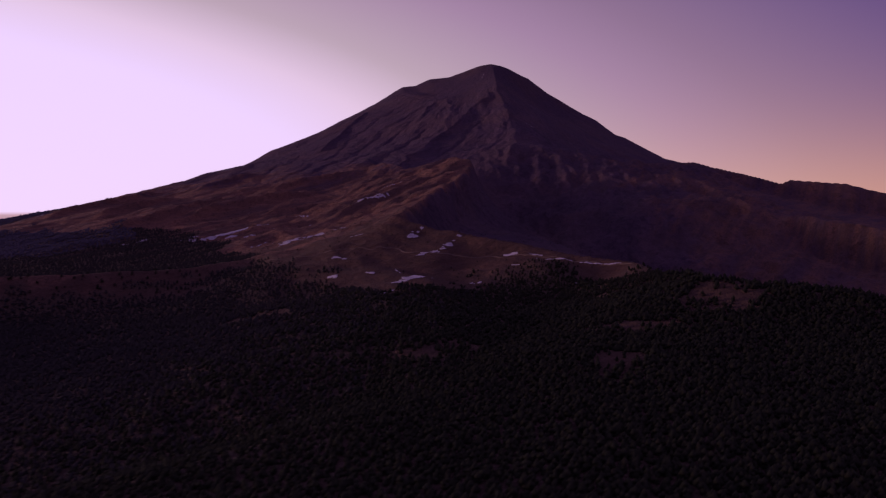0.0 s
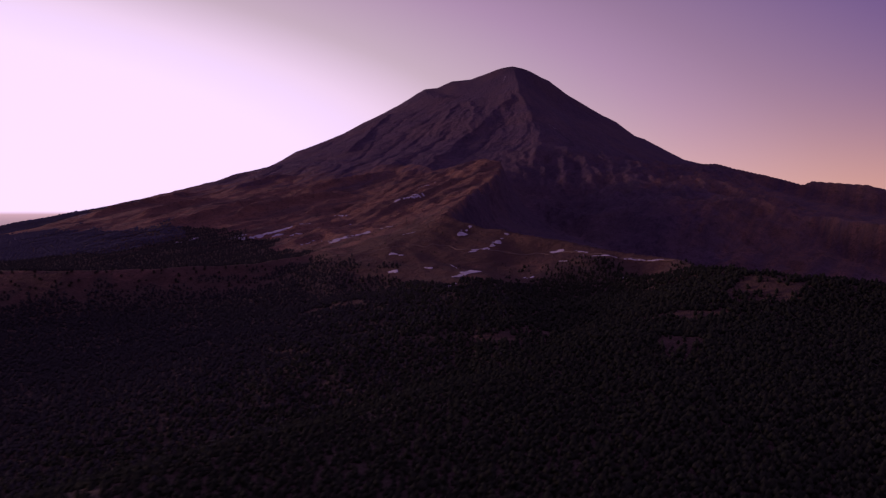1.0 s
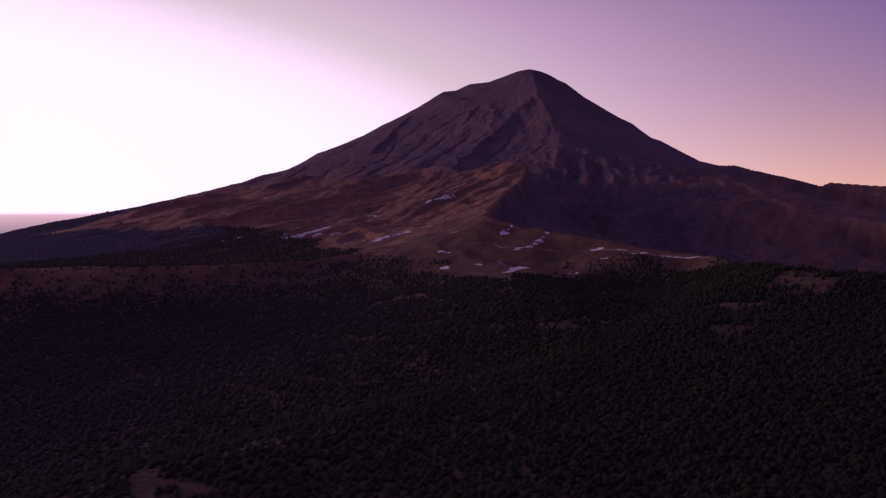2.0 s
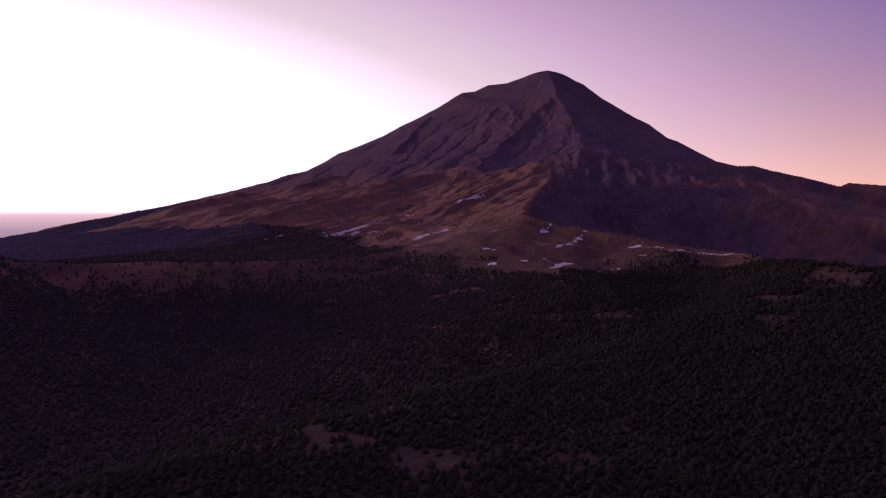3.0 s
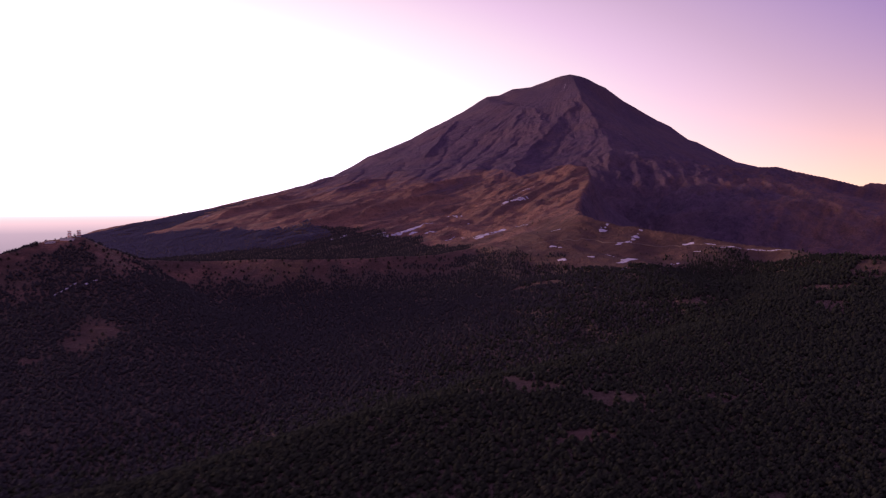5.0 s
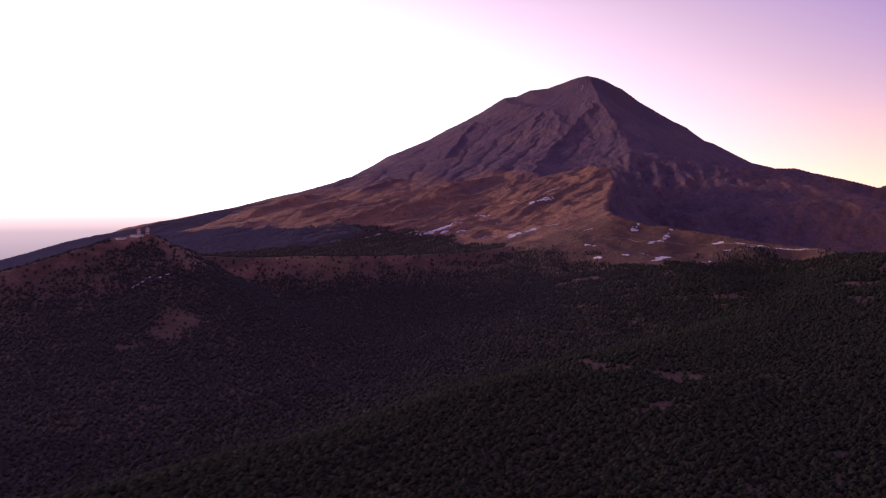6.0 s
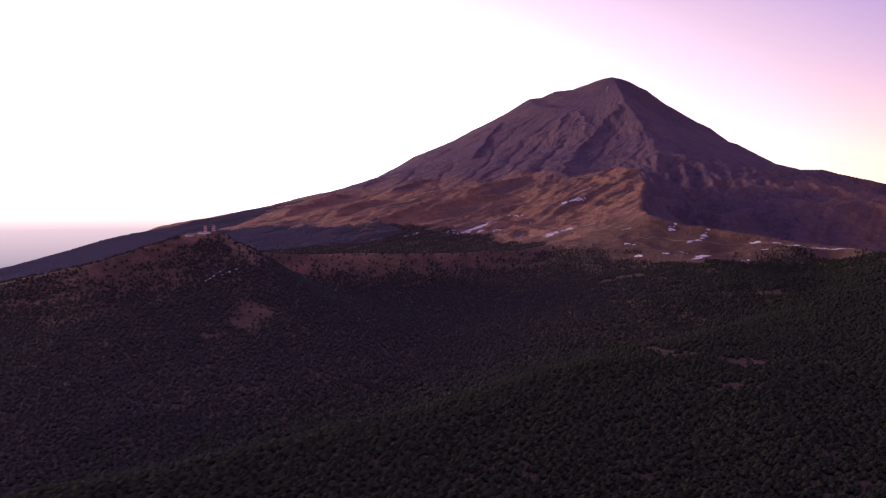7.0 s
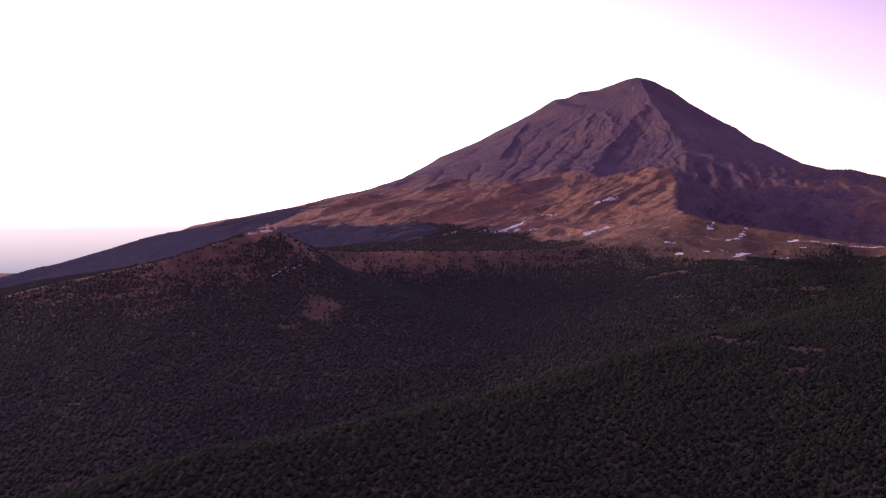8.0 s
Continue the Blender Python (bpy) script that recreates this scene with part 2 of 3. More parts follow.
SPUR = [(330, 1420, 205), (380, 1300, 205), (420, 1222, 200), (448, 1200, 189), (480, 1170, 178), (525, 1126, 160), (535, 1118, 165), (605, 1090, 158), (650, 1080, 145), (760, 1020, 122), (950, 900, 80)]
ARETE = [(-45, 1090, 176), (-5, 1040, 187), (15, 990, 187), (29, 942, 184), (24, 890, 167)]
GRASS_EDGE = [(25, 915, 172), (19, 860, 160), (6, 780, 143), (-16, 680, 130), (-31, 590, 121.5), (-37, 500, 115), (0, 470, 107), (45, 435, 97.5), (100, 390, 90.5), (112, 310, 89), (180, 270, 84), (300, 230, 74), (450, 150, 60)]
# gullies and ribs of the cone, the rim of its bowl, and the folds of the grass under it
GULLIES = [[(-100, 1720, 0), (-161, 1651, 0), (-211, 1531, 0), (-243, 1279, 0), (-267, 1168, 0)],
           [(-128, 1566, 0), (-171, 1441, 0), (-202, 1271, 0), (-234, 1150, 0)],
           [(-32, 1487, 0), (-77, 1399, 0), (-110, 1253, 0), (-138, 1107, 0)],
           [(88, 1509, 0), (49, 1416, 0), (6, 1320, 0), (-33, 1183, 0)],
           [(209, 1471, 0), (158, 1144, 0), (153, 1031, 0), (149, 922, 0)],
           [(-313, 1503, 0), (-313, 1258, 0), (-315, 1102, 0)],
           [(-399, 1527, 0), (-401, 1332, 0), (-425, 1243, 0)],
           [(-57, 1592, 0), (-111, 1475, 0), (-147, 1348, 0), (-179, 1177, 0)],
           [(128, 1446, 0), (95, 1331, 0), (56, 1204, 0)],
           [(242, 1173, 0), (214, 1023, 0), (199, 934, 0)]]
RIBS = [[(107, 1634, 0), (86, 1583, 0), (43, 1510, 0), (0, 1421, 0), (-34, 1332, 0), (-71, 1173, 0), (-87, 1101, 0)],
        [(107, 1142, 0), (114, 1061, 0), (130, 994, 0), (137, 939, 0)],
        [(-190, 1782, 0), (-234, 1630, 0), (-269, 1453, 0)]]
BOWL = [[(-59, 1557, 0), (-45, 1622, 0), (-25, 1653, 0), (-7, 1642, 0), (3, 1567, 0), (3, 1495, 0), (-19, 1418, 0)]]
FOLDS = [[(-45, 600, 0), (-80, 540, 0), (-120, 500, 0)], [(-270, 1100, 0), (-340, 1000, 0), (-420, 900, 0)]]
# banks run uphill; their steep side lies to the right of the run
BANKS = [[(-313, 796, 0), (-284, 840, 0), (-253, 911, 0), (-218, 956, 0), (-176, 982, 0)],
         [(-258, 1000, 0), (-226, 1056, 0), (-185, 1090, 0), (-137, 1129, 0)],
         [(-364, 731, 0), (-339, 802, 0), (-312, 865, 0), (-283, 947, 0)],
         [(-123, 736, 0), (-100, 748, 0), (-70, 745, 0), (-27, 786, 0), (-3, 794, 0)],
         [(-465, 905, 0), (-423, 982, 0), (-390, 1052, 0)],
         [(-566, 986, 0), (-536, 1108, 0), (-498, 1246, 0)],
         [(-174, 810, 0), (-134, 813, 0), (-100, 830, 0)],
         [(-409, 1139, 0), (-362, 1213, 0), (-317, 1226, 0)],
         [(-92, 626, 0), (-71, 589, 0), (-52, 576, 0)]]
HOLLOWS = [[(-200, 790, 0), (-170, 850, 0), (-140, 900, 0)]]
CLIFF = [(330, 960, 98), (352, 950, 104), (372, 930, 109), (392, 870, 112), (405, 800, 111), (418, 740, 104), (432, 680, 96), (460, 620, 86), (520, 540, 78)]
APRON = [(-330, 860, 108), (-212, 731, 97), (-146, 690, 98), (-121, 580, 92), (-75, 480, 89), (-21, 373, 83), (-20, 300, 76)]
RIDGE = [(-900, 100, -20), (-720, 190, 22), (-600, 225, 50), (-566, 230, 58), (-525, 232, 67), (-480, 232, 77), (-444, 244, 86), (-422, 275, 96.5), (-406, 299, 104), (-390, 302, 106), (-381, 328, 95), (-374, 362, 85), (-350, 388, 82), (-310, 390, 83.5), (-262, 388, 84), (-211, 408, 84), (-165, 440, 84), (-110, 520, 88)]
SHOULDER = [(90, 300, 75), (20, 220, 69), (-60, 140, 65.5), (-112, 78, 65), (-200, 0, 57.5), (-260, -60, 56), (-340, -120, 49), (-500, -220, 30)]


def crest_field(x, y, crest, right, left, round_=6.0, reach=900.0):
    """A ridge that falls away from its crest by right and left: (steep drop, its length, later slope), and ends past its reach."""
    d, side, high, run = along(x, y, crest)
    d = np.sqrt(d * d + round_ * round_) - round_

    def fall(drop, length, slope):
        return drop * (1 - np.exp(-d / length)) + slope * d + 40 * (d / reach) ** 2

    return high - np.where(side > 0, fall(*right), fall(*left))


def cone(x, y):
    wx, wy = 26 * fbm(x, y, 260, 3, 31), 13 * fbm(x, y, 260, 3, 37)
    wind = smooth(60, 500, np.hypot(x - PEAK[0], y - PEAK[1])) * smooth(0, 260, PEAK[1] - y)
    dx, dy = x + wx * wind - PEAK[0], y + wy * wind - PEAK[1]
    r = np.hypot(dx, dy) + 1e-6
    c, s_ = dx / r, dy / r
    sides = np.where(c < 0, np.interp(r, *zip(*LEFT)), np.interp(r, *zip(*RIGHT)))
    h = c * c * sides + s_ * s_ * np.interp(r, *zip(*FRONT))
    # the two side ridges stand out from the faces between them
    h = h - smooth(40, 200, r) * (1 - smooth(520, 760, r)) * np.where(s_ < 0, np.where(c > 0, 62, 34) * np.abs(2 * c * s_) ** 0.9, 0)
    h = h - np.interp(-x, *zip(*FLANK))
    h = h - 34 * np.exp(-((x - 390) / 130) ** 2 - ((y - 1450) / 170) ** 2)
    # gullies that run down from the top, with ribs between them
    ang = np.arctan2(dy, dx) + 0.10 * fbm(x, y, 330, 3, 61) + 0.02 * fbm(x, y, 60, 3, 63)
    face = np.clip(-s_ * 1.6 + 0.1, 0.0, 1)
    upper = smooth(110, 420, r) * (1 - smooth(700, 1000, r)) * face
    h = h + upper * (8 * fbm(ang * 3.2, r / 900, 1.0, 2, 5, True) - 4)
    h = h + upper * (2.6 * fbm(ang * 10 + 0.0015 * r, r / 320, 1.0, 4, 6, True, 0.6) - 1.3)
    h = h + upper * (1 - smooth(450, 750, r)) * 1.5 * fbm(ang * 34, r / 110, 1.0, 3, 9, True)
    h = h + upper * 2.4 * fbm(x, y, 45, 5, 19, False, 0.6)
    h = h + upper * 1.3 * fbm(ang * 56 + 0.004 * r, r / 75, 1.0, 3, 14, True)
    bent_x, bent_y = x + 13 * fbm(x, y, 56, 4, 23), y + 13 * fbm(x, y, 56, 4, 27)
    for lines, rise, steep, gentle in ((GULLIES, -3.4, 4, 7), (RIBS, 8.5, 42, 9), (BOWL, 6, 5, 12), (FOLDS, 5, 15, 15), (BANKS, 11.5, 7, 28), (HOLLOWS, -6, 14, 14)):
        for line in lines:
            lx, ly = [p[0] for p in line], [p[1] for p in line]
            by = (x > min(lx) - 90) & (x < max(lx) + 90) & (y > min(ly) - 90) & (y < max(ly) + 90)
            if by.any():
                d, side, high, run = along(bent_x[by], bent_y[by], line)
                h[by] += rise * np.exp(-d / np.where(side > 0, steep, gentle)) * smooth(-5, 45, run) * smooth(-5, 45, run.max() - run)
    lower = smooth(640, 900, r) * (1 - smooth(1180, 1420, r)) * face * (1 - smooth(-20, 90, x))
    h = h + lower * (6 * fbm(ang * 11 + 3, r / 520, 1.0, 3, 44, True) - 3 + 2 * fbm(ang * 30, r / 220, 1.0, 2, 46, True))
    h = h + lower * 2.2 * fbm(ang * 60, r / 60, 1.0, 3, 48, True)
    crag = smooth(20, 110, x) * smooth(560, 700, y) * (1 - smooth(1150, 1300, y)) * (1 - smooth(380, 520, x))
    h = h + crag * (12 * fbm(x, y * 0.6, 75, 5, 33, True, 0.6) - 6 + 5 * fbm(x, y * 0.25, 16, 3, 35, True))
    return h


def height(x, y):
    """The land's height; the cone is worked out only where it stands over the near hills."""
    x, y = np.atleast_1d(np.asarray(x, float)), np.atleast_1d(np.asarray(y, float))
    behind = y > 240
    h = np.empty(x.shape)
    h[~behind] = land(x[~behind], y[~behind], None)
    h[behind] = land(x[behind], y[behind], cone(x[behind], y[behind]))
    return h


def land(x, y, volcano):
    base = np.maximum(28 + 0.085 * (y - 40) + 0.06 * (x + 280), -60 + 0.0 * x)
    base = np.where(base > 70, 70 + 18 * np.tanh((base - 70) / 30), base)
    far = smooth(500, 1600, np.abs(x + 60)) * 150 + smooth(150, 1500, -y) * 100 + smooth(480, 1000, y) * 120
    base = base - far
    near = crest_field(x, y, SHOULDER, (26, 45, 0.10), (3, 60, 0.016), 25)
    near = near - smooth(250, 1500, x) * 150
    h = top(base, near, 10)
    h = top(h, crest_field(x, y, RIDGE, (31, 46, 0.065), (26, 60, 0.10), 3), 5)
    h = h + 2.6 * fbm(x, y, 120, 4, 3)
    if volcano is None:
        volcano = np.full(x.shape, -80.0)
    # low ground under the cliff, behind the meadow's edge
    basin = 36 * smooth(125, 205, x) * smooth(325, 410, y) * (1 - smooth(760, 900, y)) * (1 - smooth(430, 560, x))
    h, volcano = h - basin, volcano - basin
    # ravine right of the sharp ridge
    d, side, high, run = along(x, y, [(150, 1180, 0), (92, 960, 0), (120, 830, 0), (200, 640, 0), (330, 450, 0), (600, 250, 0)])
    volcano = volcano - 52 * np.exp(-(d / 72) ** 2) * smooth(0, 250, run)
    jag_x, jag_y = x + 7 * fbm(x, y, 46, 4, 71), y + 7 * fbm(x, y, 46, 4, 73)
    volcano = top(volcano, crest_field(jag_x, jag_y, ARETE, (9, 80, 0.17), (64, 26, 0.40), 1.5, 260), 3)
    volcano = top(volcano, crest_field(x, y, SPUR, (60, 70, 0.40), (30, 50, 0.30), 3, 400), 5)
    flute_x, flute_y = x + 16 * fbm(x, y, 44, 4, 75), y + 16 * fbm(x, y, 44, 4, 77)
    volcano = top(volcano, crest_field(flute_x, flute_y, CLIFF, (52, 13, 0.30), (6, 90, 0.06), 2, 420), 4)
    foot = top(crest_field(jag_x, jag_y, GRASS_EDGE, (14, 50, 0.15), (50, 30, 0.40), 2.5, 320), crest_field(x, y, APRON, (6, 60, 0.13), (6, 60, 0.10), 20, 320), 8)
    foot = foot + 3.4 * fbm(x + 0.6 * y, y * 0.45 - 0.3 * x, 42, 4, 12, True) - 2.0
    volcano = top(volcano, foot, 6)
    worn = smooth(-300, -180, x) * (1 - smooth(5, 45, x)) * smooth(540, 620, y) * (1 - smooth(1000, 1120, y))
    volcano = volcano + worn * (3.0 * fbm(x + 0.5 * y, 0.55 * y - 0.4 * x, 44, 4, 52, True) - 1.6)
    run_, over = 0.60 * x + 0.80 * y, 0.80 * x - 0.60 * y
    folded = smooth(-460, -330, x) * (1 - smooth(-10, 50, x)) * smooth(520, 640, y) * (1 - smooth(1050, 1200, y))
    volcano = volcano + folded * (6.5 * fbm(run_ / 7.0, over + 6 * fbm(x, y, 120, 2, 57), 42, 4, 54, True) - 3.2)
    worn = smooth(-160, -90, x) * (1 - smooth(15, 40, x)) * smooth(660, 740, y) * (1 - smooth(1020, 1120, y))
    volcano = volcano + worn * (5.5 * fbm(run_ / 4.0, over + 8 * fbm(x, y, 90, 2, 59), 34, 4, 58, True, 0.6) - 3.0)
    h = top(h, volcano, 8)
    h = h + 0.7 * fbm(x, y, 22, 4, 21)
    away_ = np.hypot(x, y - 700)
    h = h - smooth(1800, 3600, away_) * (h + 330)
    return h

# ---- ground, volcano ----


def steps(stops):
    """Grid lines from (place, spacing) stops."""
    out = [stops[0][0]]
    while out[-1] < stops[-1][0]:
        out.append(out[-1] + np.interp(out[-1], *zip(*stops)))
    return np.array(out)


def sheet_object(name, verts, faces, mat, cover=None, smooth_=True):
    me = bpy.data.meshes.new(name)
    me.vertices.add(len(verts))
    me.vertices.foreach_set("co", np.asarray(verts, np.float32).ravel())
    size = faces.shape[1]
    me.loops.add(faces.size)
    me.loops.foreach_set("vertex_index", faces.astype(np.int32).ravel())
    me.polygons.add(len(faces))
    me.polygons.foreach_set("loop_start", np.arange(0, faces.size, size, dtype=np.int32))
    me.polygons.foreach_set("loop_total", np.full(len(faces), size, np.int32))
    me.polygons.foreach_set("use_smooth", np.full(len(faces), smooth_))
    if cover is not None:
        at = me.color_attributes.new("cover", "FLOAT_COLOR", "POINT")
        at.data.foreach_set("color", np.asarray(cover, np.float32).ravel())
    me.update(calc_edges=True)
    me.materials.append(mat)
    return new(name, me)


def blot(x, y, cx, cy, ra, rb, turn=0.0, seed=0):
    """1 inside an uneven oval, 0 outside."""
    c, s_ = math.cos(radians(turn)), math.sin(radians(turn))
    u, v = (x - cx) * c + (y - cy) * s_, -(x - cx) * s_ + (y - cy) * c
    r = np.hypot(u / ra, v / rb) + 0.6 * fbm(x, y, 0.9 * min(ra, rb) + 4, 4, 50 + seed)
    return 1 - smooth(0.25, 1.35, r)


CLEARINGS = [(-402, 297, 20, 13, -15), (-372, 300, 14, 30, 10), (-425, 262, 22, 9, 45), (-319, 194, 20, 30, 10), (-330, 163, 8, 6, 0), (-440, 236, 16, 10, 20), (-500, 208, 26, 9, -10), (-84, 63, 18, 13, 10), (-112, 74, 16, 10, -10), (-96, 32, 13, 6, 15), (-52, 66, 14, 7, 0), (55, 226, 12, 24, -20), (-10, 244, 16, 8, 0), (5, 252, 16, 12, 0), (113, 288, 24, 18, 0), (-60, 170, 20, 10, 0), (-150, -130, 16, 5, 20), (-170, 405, 45, 10, 20), (-470, 205, 14, 7, 0), (-358, 300, 10, 24, 15), (-540, 222, 14, 5, 0), (-90, 330, 26, 9, 0), (70, 270, 30, 14, 0)]


def covers(x, y):
    """How much dry grass and how much wood a place carries."""
    n1 = fbm(x, y, 90, 4, 70)
    line = np.interp(x, [-1400, -640, -533, -436, -381, -300, -239, -201, -178, -156, -131, -109, -74, -46, -30, 12, 53, 100, 150, 200, 300, 900],
                     [900, 900, 890, 800, 775, 765, 670, 645, 595, 530, 482, 448, 414, 388, 362, 376, 386, 378, 410, 470, 470, 420])
    wood = 1 - smooth(-40, 22, y - line + 45 * n1 + 34 * fbm(x, y, 26, 3, 72))
    wood = np.maximum(wood, smooth(-600, -720, x + 60 * n1 - 0.1 * (y - 900)) * (1 - smooth(1150, 1350, y + 120 * n1)))
    # the dark foot of the ravine
    d, side, high, run = along(x, y, [(215, 640, 0), (260, 570, 0), (330, 520, 0), (430, 470, 0), (700, 420, 0)])
    wood = np.maximum(wood, 0.85 * (1 - smooth(45, 100, d + 60 * n1)))
    bare = np.zeros(x.shape)
    for i, (cx, cy, ra, rb, turn) in enumerate(CLEARINGS):
        bare = np.maximum(bare, (0.93 if cx > -200 and cy < 262 else 0.7 if cx < -430 else 1.0) * blot(x, y, cx, cy, ra, rb, turn, i))
    wood = wood * (1 - 0.68 * bare)
    bare = 0.55 * bare
    # open grass along the crest of the near ridge
    d, side, high, run = along(x, y, RIDGE)
    wide = np.interp(run, [300, 440, 480, 520, 570, 600, 640, 700, 800, 860, 920], [2, 4, 8, 10, 5, 9, 19, 22, 21, 18, 3])
    open_ = (side > 0) * (1 - smooth(0.5, 1.3, d / wide + 1.3 * fbm(x, y, 22, 3, 81)))
    bare = np.maximum(bare, 0.75 * open_)
    wood = wood * (1 - 0.90 * open_)
    thin = (side > 0) * (1 - smooth(0.5, 1.2, d / np.interp(run, [540, 610], [75, 112]) + 0.8 * fbm(x, y, 34, 3, 83))) * smooth(420, 480, run) * (1 - smooth(700, 820, run)) * (1 - 0.5 * np.exp(-((run - 580) / 18) ** 2))
    wood = wood * (1 - 0.50 * thin)
    clump_ = np.maximum(blot(x, y, -378, 274, 15, 25, 0, 40), blot(x, y, -417, 284, 11, 4, 40, 41))
    wood = np.maximum(wood, 1.2 * clump_)
    r = np.hypot(x - PEAK[0], y - PEAK[1])
    grass = smooth(560, 1000, r + 150 * n1 + 0.12 * (x - PEAK[0]))
    d, side, high, run = along(x, y, ARETE + GRASS_EDGE[1:9])
    grass = grass * (1 - 0.95 * smooth(-2, 7, -side * d) * (1 - smooth(150, 330, d + 90 * n1)))
    grass = grass * (1 - 0.5 * smooth(20, 120, x) * smooth(420, 560, y))
    grass = np.maximum(grass, np.maximum(np.minimum(1.1 * bare, 1), 0.7 * thin))
    return grass, wood


def shade_brown(x, y):
    """How much darker brown is laid over the low grass, painted in place of shade."""
    n1, n2 = fbm(x, y, 90, 4, 70), fbm(x, y, 55, 3, 88)
    return np.clip(np.interp(x, [-280, -150], [0.55, 0.95]) * (1 - smooth(420, 640, y + 90 * n1)) + 0.7 * n2, 0, 1)


GX = steps([(-4500, 260), (-1500, 30), (-900, 8), (-600, 3.4), (-420, 3.0), (150, 3.0), (320, 3.8), (600, 5), (900, 14), (1500, 40), (4500, 300)])
GY = steps([(-2500, 260), (-500, 40), (-220, 5), (-140, 3.2), (450, 3.2), (760, 4), (1300, 5), (1900, 7), (2000, 14), (2600, 80), (4400, 300)])
XX, YY = np.meshgrid(GX, GY)
ZZ = height(XX, YY)
grass_, wood_ = covers(XX, YY)
all_verts = np.stack([XX, YY, ZZ], -1).reshape(-1, 3)
all_cover = np.stack([grass_, wood_, shade_brown(XX, YY), 1 + 0 * grass_], -1).reshape(-1, 4)
ids = np.arange(XX.size).reshape(XX.shape)
quads = np.stack([ids[:-1, :-1], ids[:-1, 1:], ids[1:, 1:], ids[1:, :-1]], -1).reshape(-1, 4)
mid_x, mid_y = XX[:-1, :-1].ravel(), YY[:-1, :-1].ravel()
# the volcano stands on the ground along the foot of its grass slopes
foot_line = np.interp(mid_x, [-1200, -640, -420, -260, -150, -60, 20, 120, 300, 900, 1500], [1000, 950, 800, 690, 540, 420, 340, 300, 260, 230, 600])
is_volcano = (mid_y > foot_line) & (mid_x > -1250) & (mid_x < 1500) & (mid_y < 3300)


gy_, gx_ = np.gradient(ZZ, GY, GX)
up_of = np.stack([-gx_, -gy_, np.ones_like(ZZ)], -1).reshape(-1, 3)
up_of /= np.linalg.norm(up_of, axis=1, keepdims=True)


def surface(x, y):
    """The height of the built sheet of land, which is coarser than the shape itself."""
    i = np.clip(np.searchsorted(GX, x) - 1, 0, len(GX) - 2)
    k = np.clip(np.searchsorted(GY, y) - 1, 0, len(GY) - 2)
    u, v = (x - GX[i]) / (GX[i + 1] - GX[i]), (y - GY[k]) / (GY[k + 1] - GY[k])
    return (ZZ[k, i] * (1 - u) + ZZ[k, i + 1] * u) * (1 - v) + (ZZ[k + 1, i] * (1 - u) + ZZ[k + 1, i + 1] * u) * v


def cut_sheet(name, chosen):
    """The chosen quads of the land, with normals that run on over the cut."""
    q = quads[chosen]
    used, inv = np.unique(q, return_inverse=True)
    ob = sheet_object(name, all_verts[used], inv.reshape(q.shape), GROUND, all_cover[used])
    ob.data.normals_split_custom_set_from_vertices(up_of[used].tolist())
    return ob


tagged(cut_sheet("ground", ~is_volcano), "dark wooded hills and dry clearings before the volcano", "ground", kind="structure")
volcano = tagged(new("volcano"), "purple-brown ash volcano with dry grass foot slopes", "volcano")
from_top = np.hypot(mid_x - PEAK[0], mid_y - PEAK[1])
on_spur = along(mid_x, mid_y, SPUR)[0] < 110
on_cone = (from_top < 720 + 60 * fbm(mid_x, mid_y, 120, 2, 8)) & ~on_spur
on_ravine = ~on_cone & ~on_spur & (along(mid_x, mid_y, ARETE + GRASS_EDGE[5:])[1] < 0) & (mid_x > 0)
for name, chosen, text in (("ash_cone", on_cone, "bare purple-grey ash cone"), ("rock_spur", on_spur, "dark rocky side ridge"), ("ravine_slope", on_ravine, "shaded rocky ravine"),
                           ("grass_slope", ~on_cone & ~on_spur & ~on_ravine, "folded slope of dry orange-brown grass")):
    piece = cut_sheet(name, is_volcano & chosen)
    piece.parent = volcano
    piece["label"] = text

# ---- woods ----


def tuft_shape(rnd, tufts, wide, size):
    """A crown of uneven lumps for a tree one metre tall."""
    v, f = [], []
    for i in range(tufts):
        k = (i + 0.5) / tufts
        a_ = i * 2.399963 + rnd.uniform(-0.5, 0.5)
        r = wide * math.sin(math.pi * min(1.0, 0.16 + 0.82 * k)) * rnd.uniform(0.3, 0.75) * (tufts > 1)
        s0 = size * rnd.uniform(0.75, 1.2) * (1.2 - 0.75 * k)
        c = (r * math.cos(a_), r * math.sin(a_), 0.22 + 0.68 * k)
        n = len(v)
        spin = rnd.uniform(0, 1.5)
        for j in range(4):
            b_ = spin + 1.5708 * j + rnd.uniform(-0.3, 0.3)
            q = s0 * rnd.uniform(0.75, 1.25)
            v.append((c[0] + q * math.cos(b_), c[1] + q * math.sin(b_), c[2] + s0 * rnd.uniform(-0.5, 0.15)))
        v += [(c[0], c[1], c[2] + s0 * rnd.uniform(0.85, 1.35)), (c[0], c[1], c[2] - s0)]
        for j in range(4):
            f += [(n + j, n + (j + 1) % 4, n + 4), (n + (j + 1) % 4, n + j, n + 5)]
    return np.array(v), np.array(f)


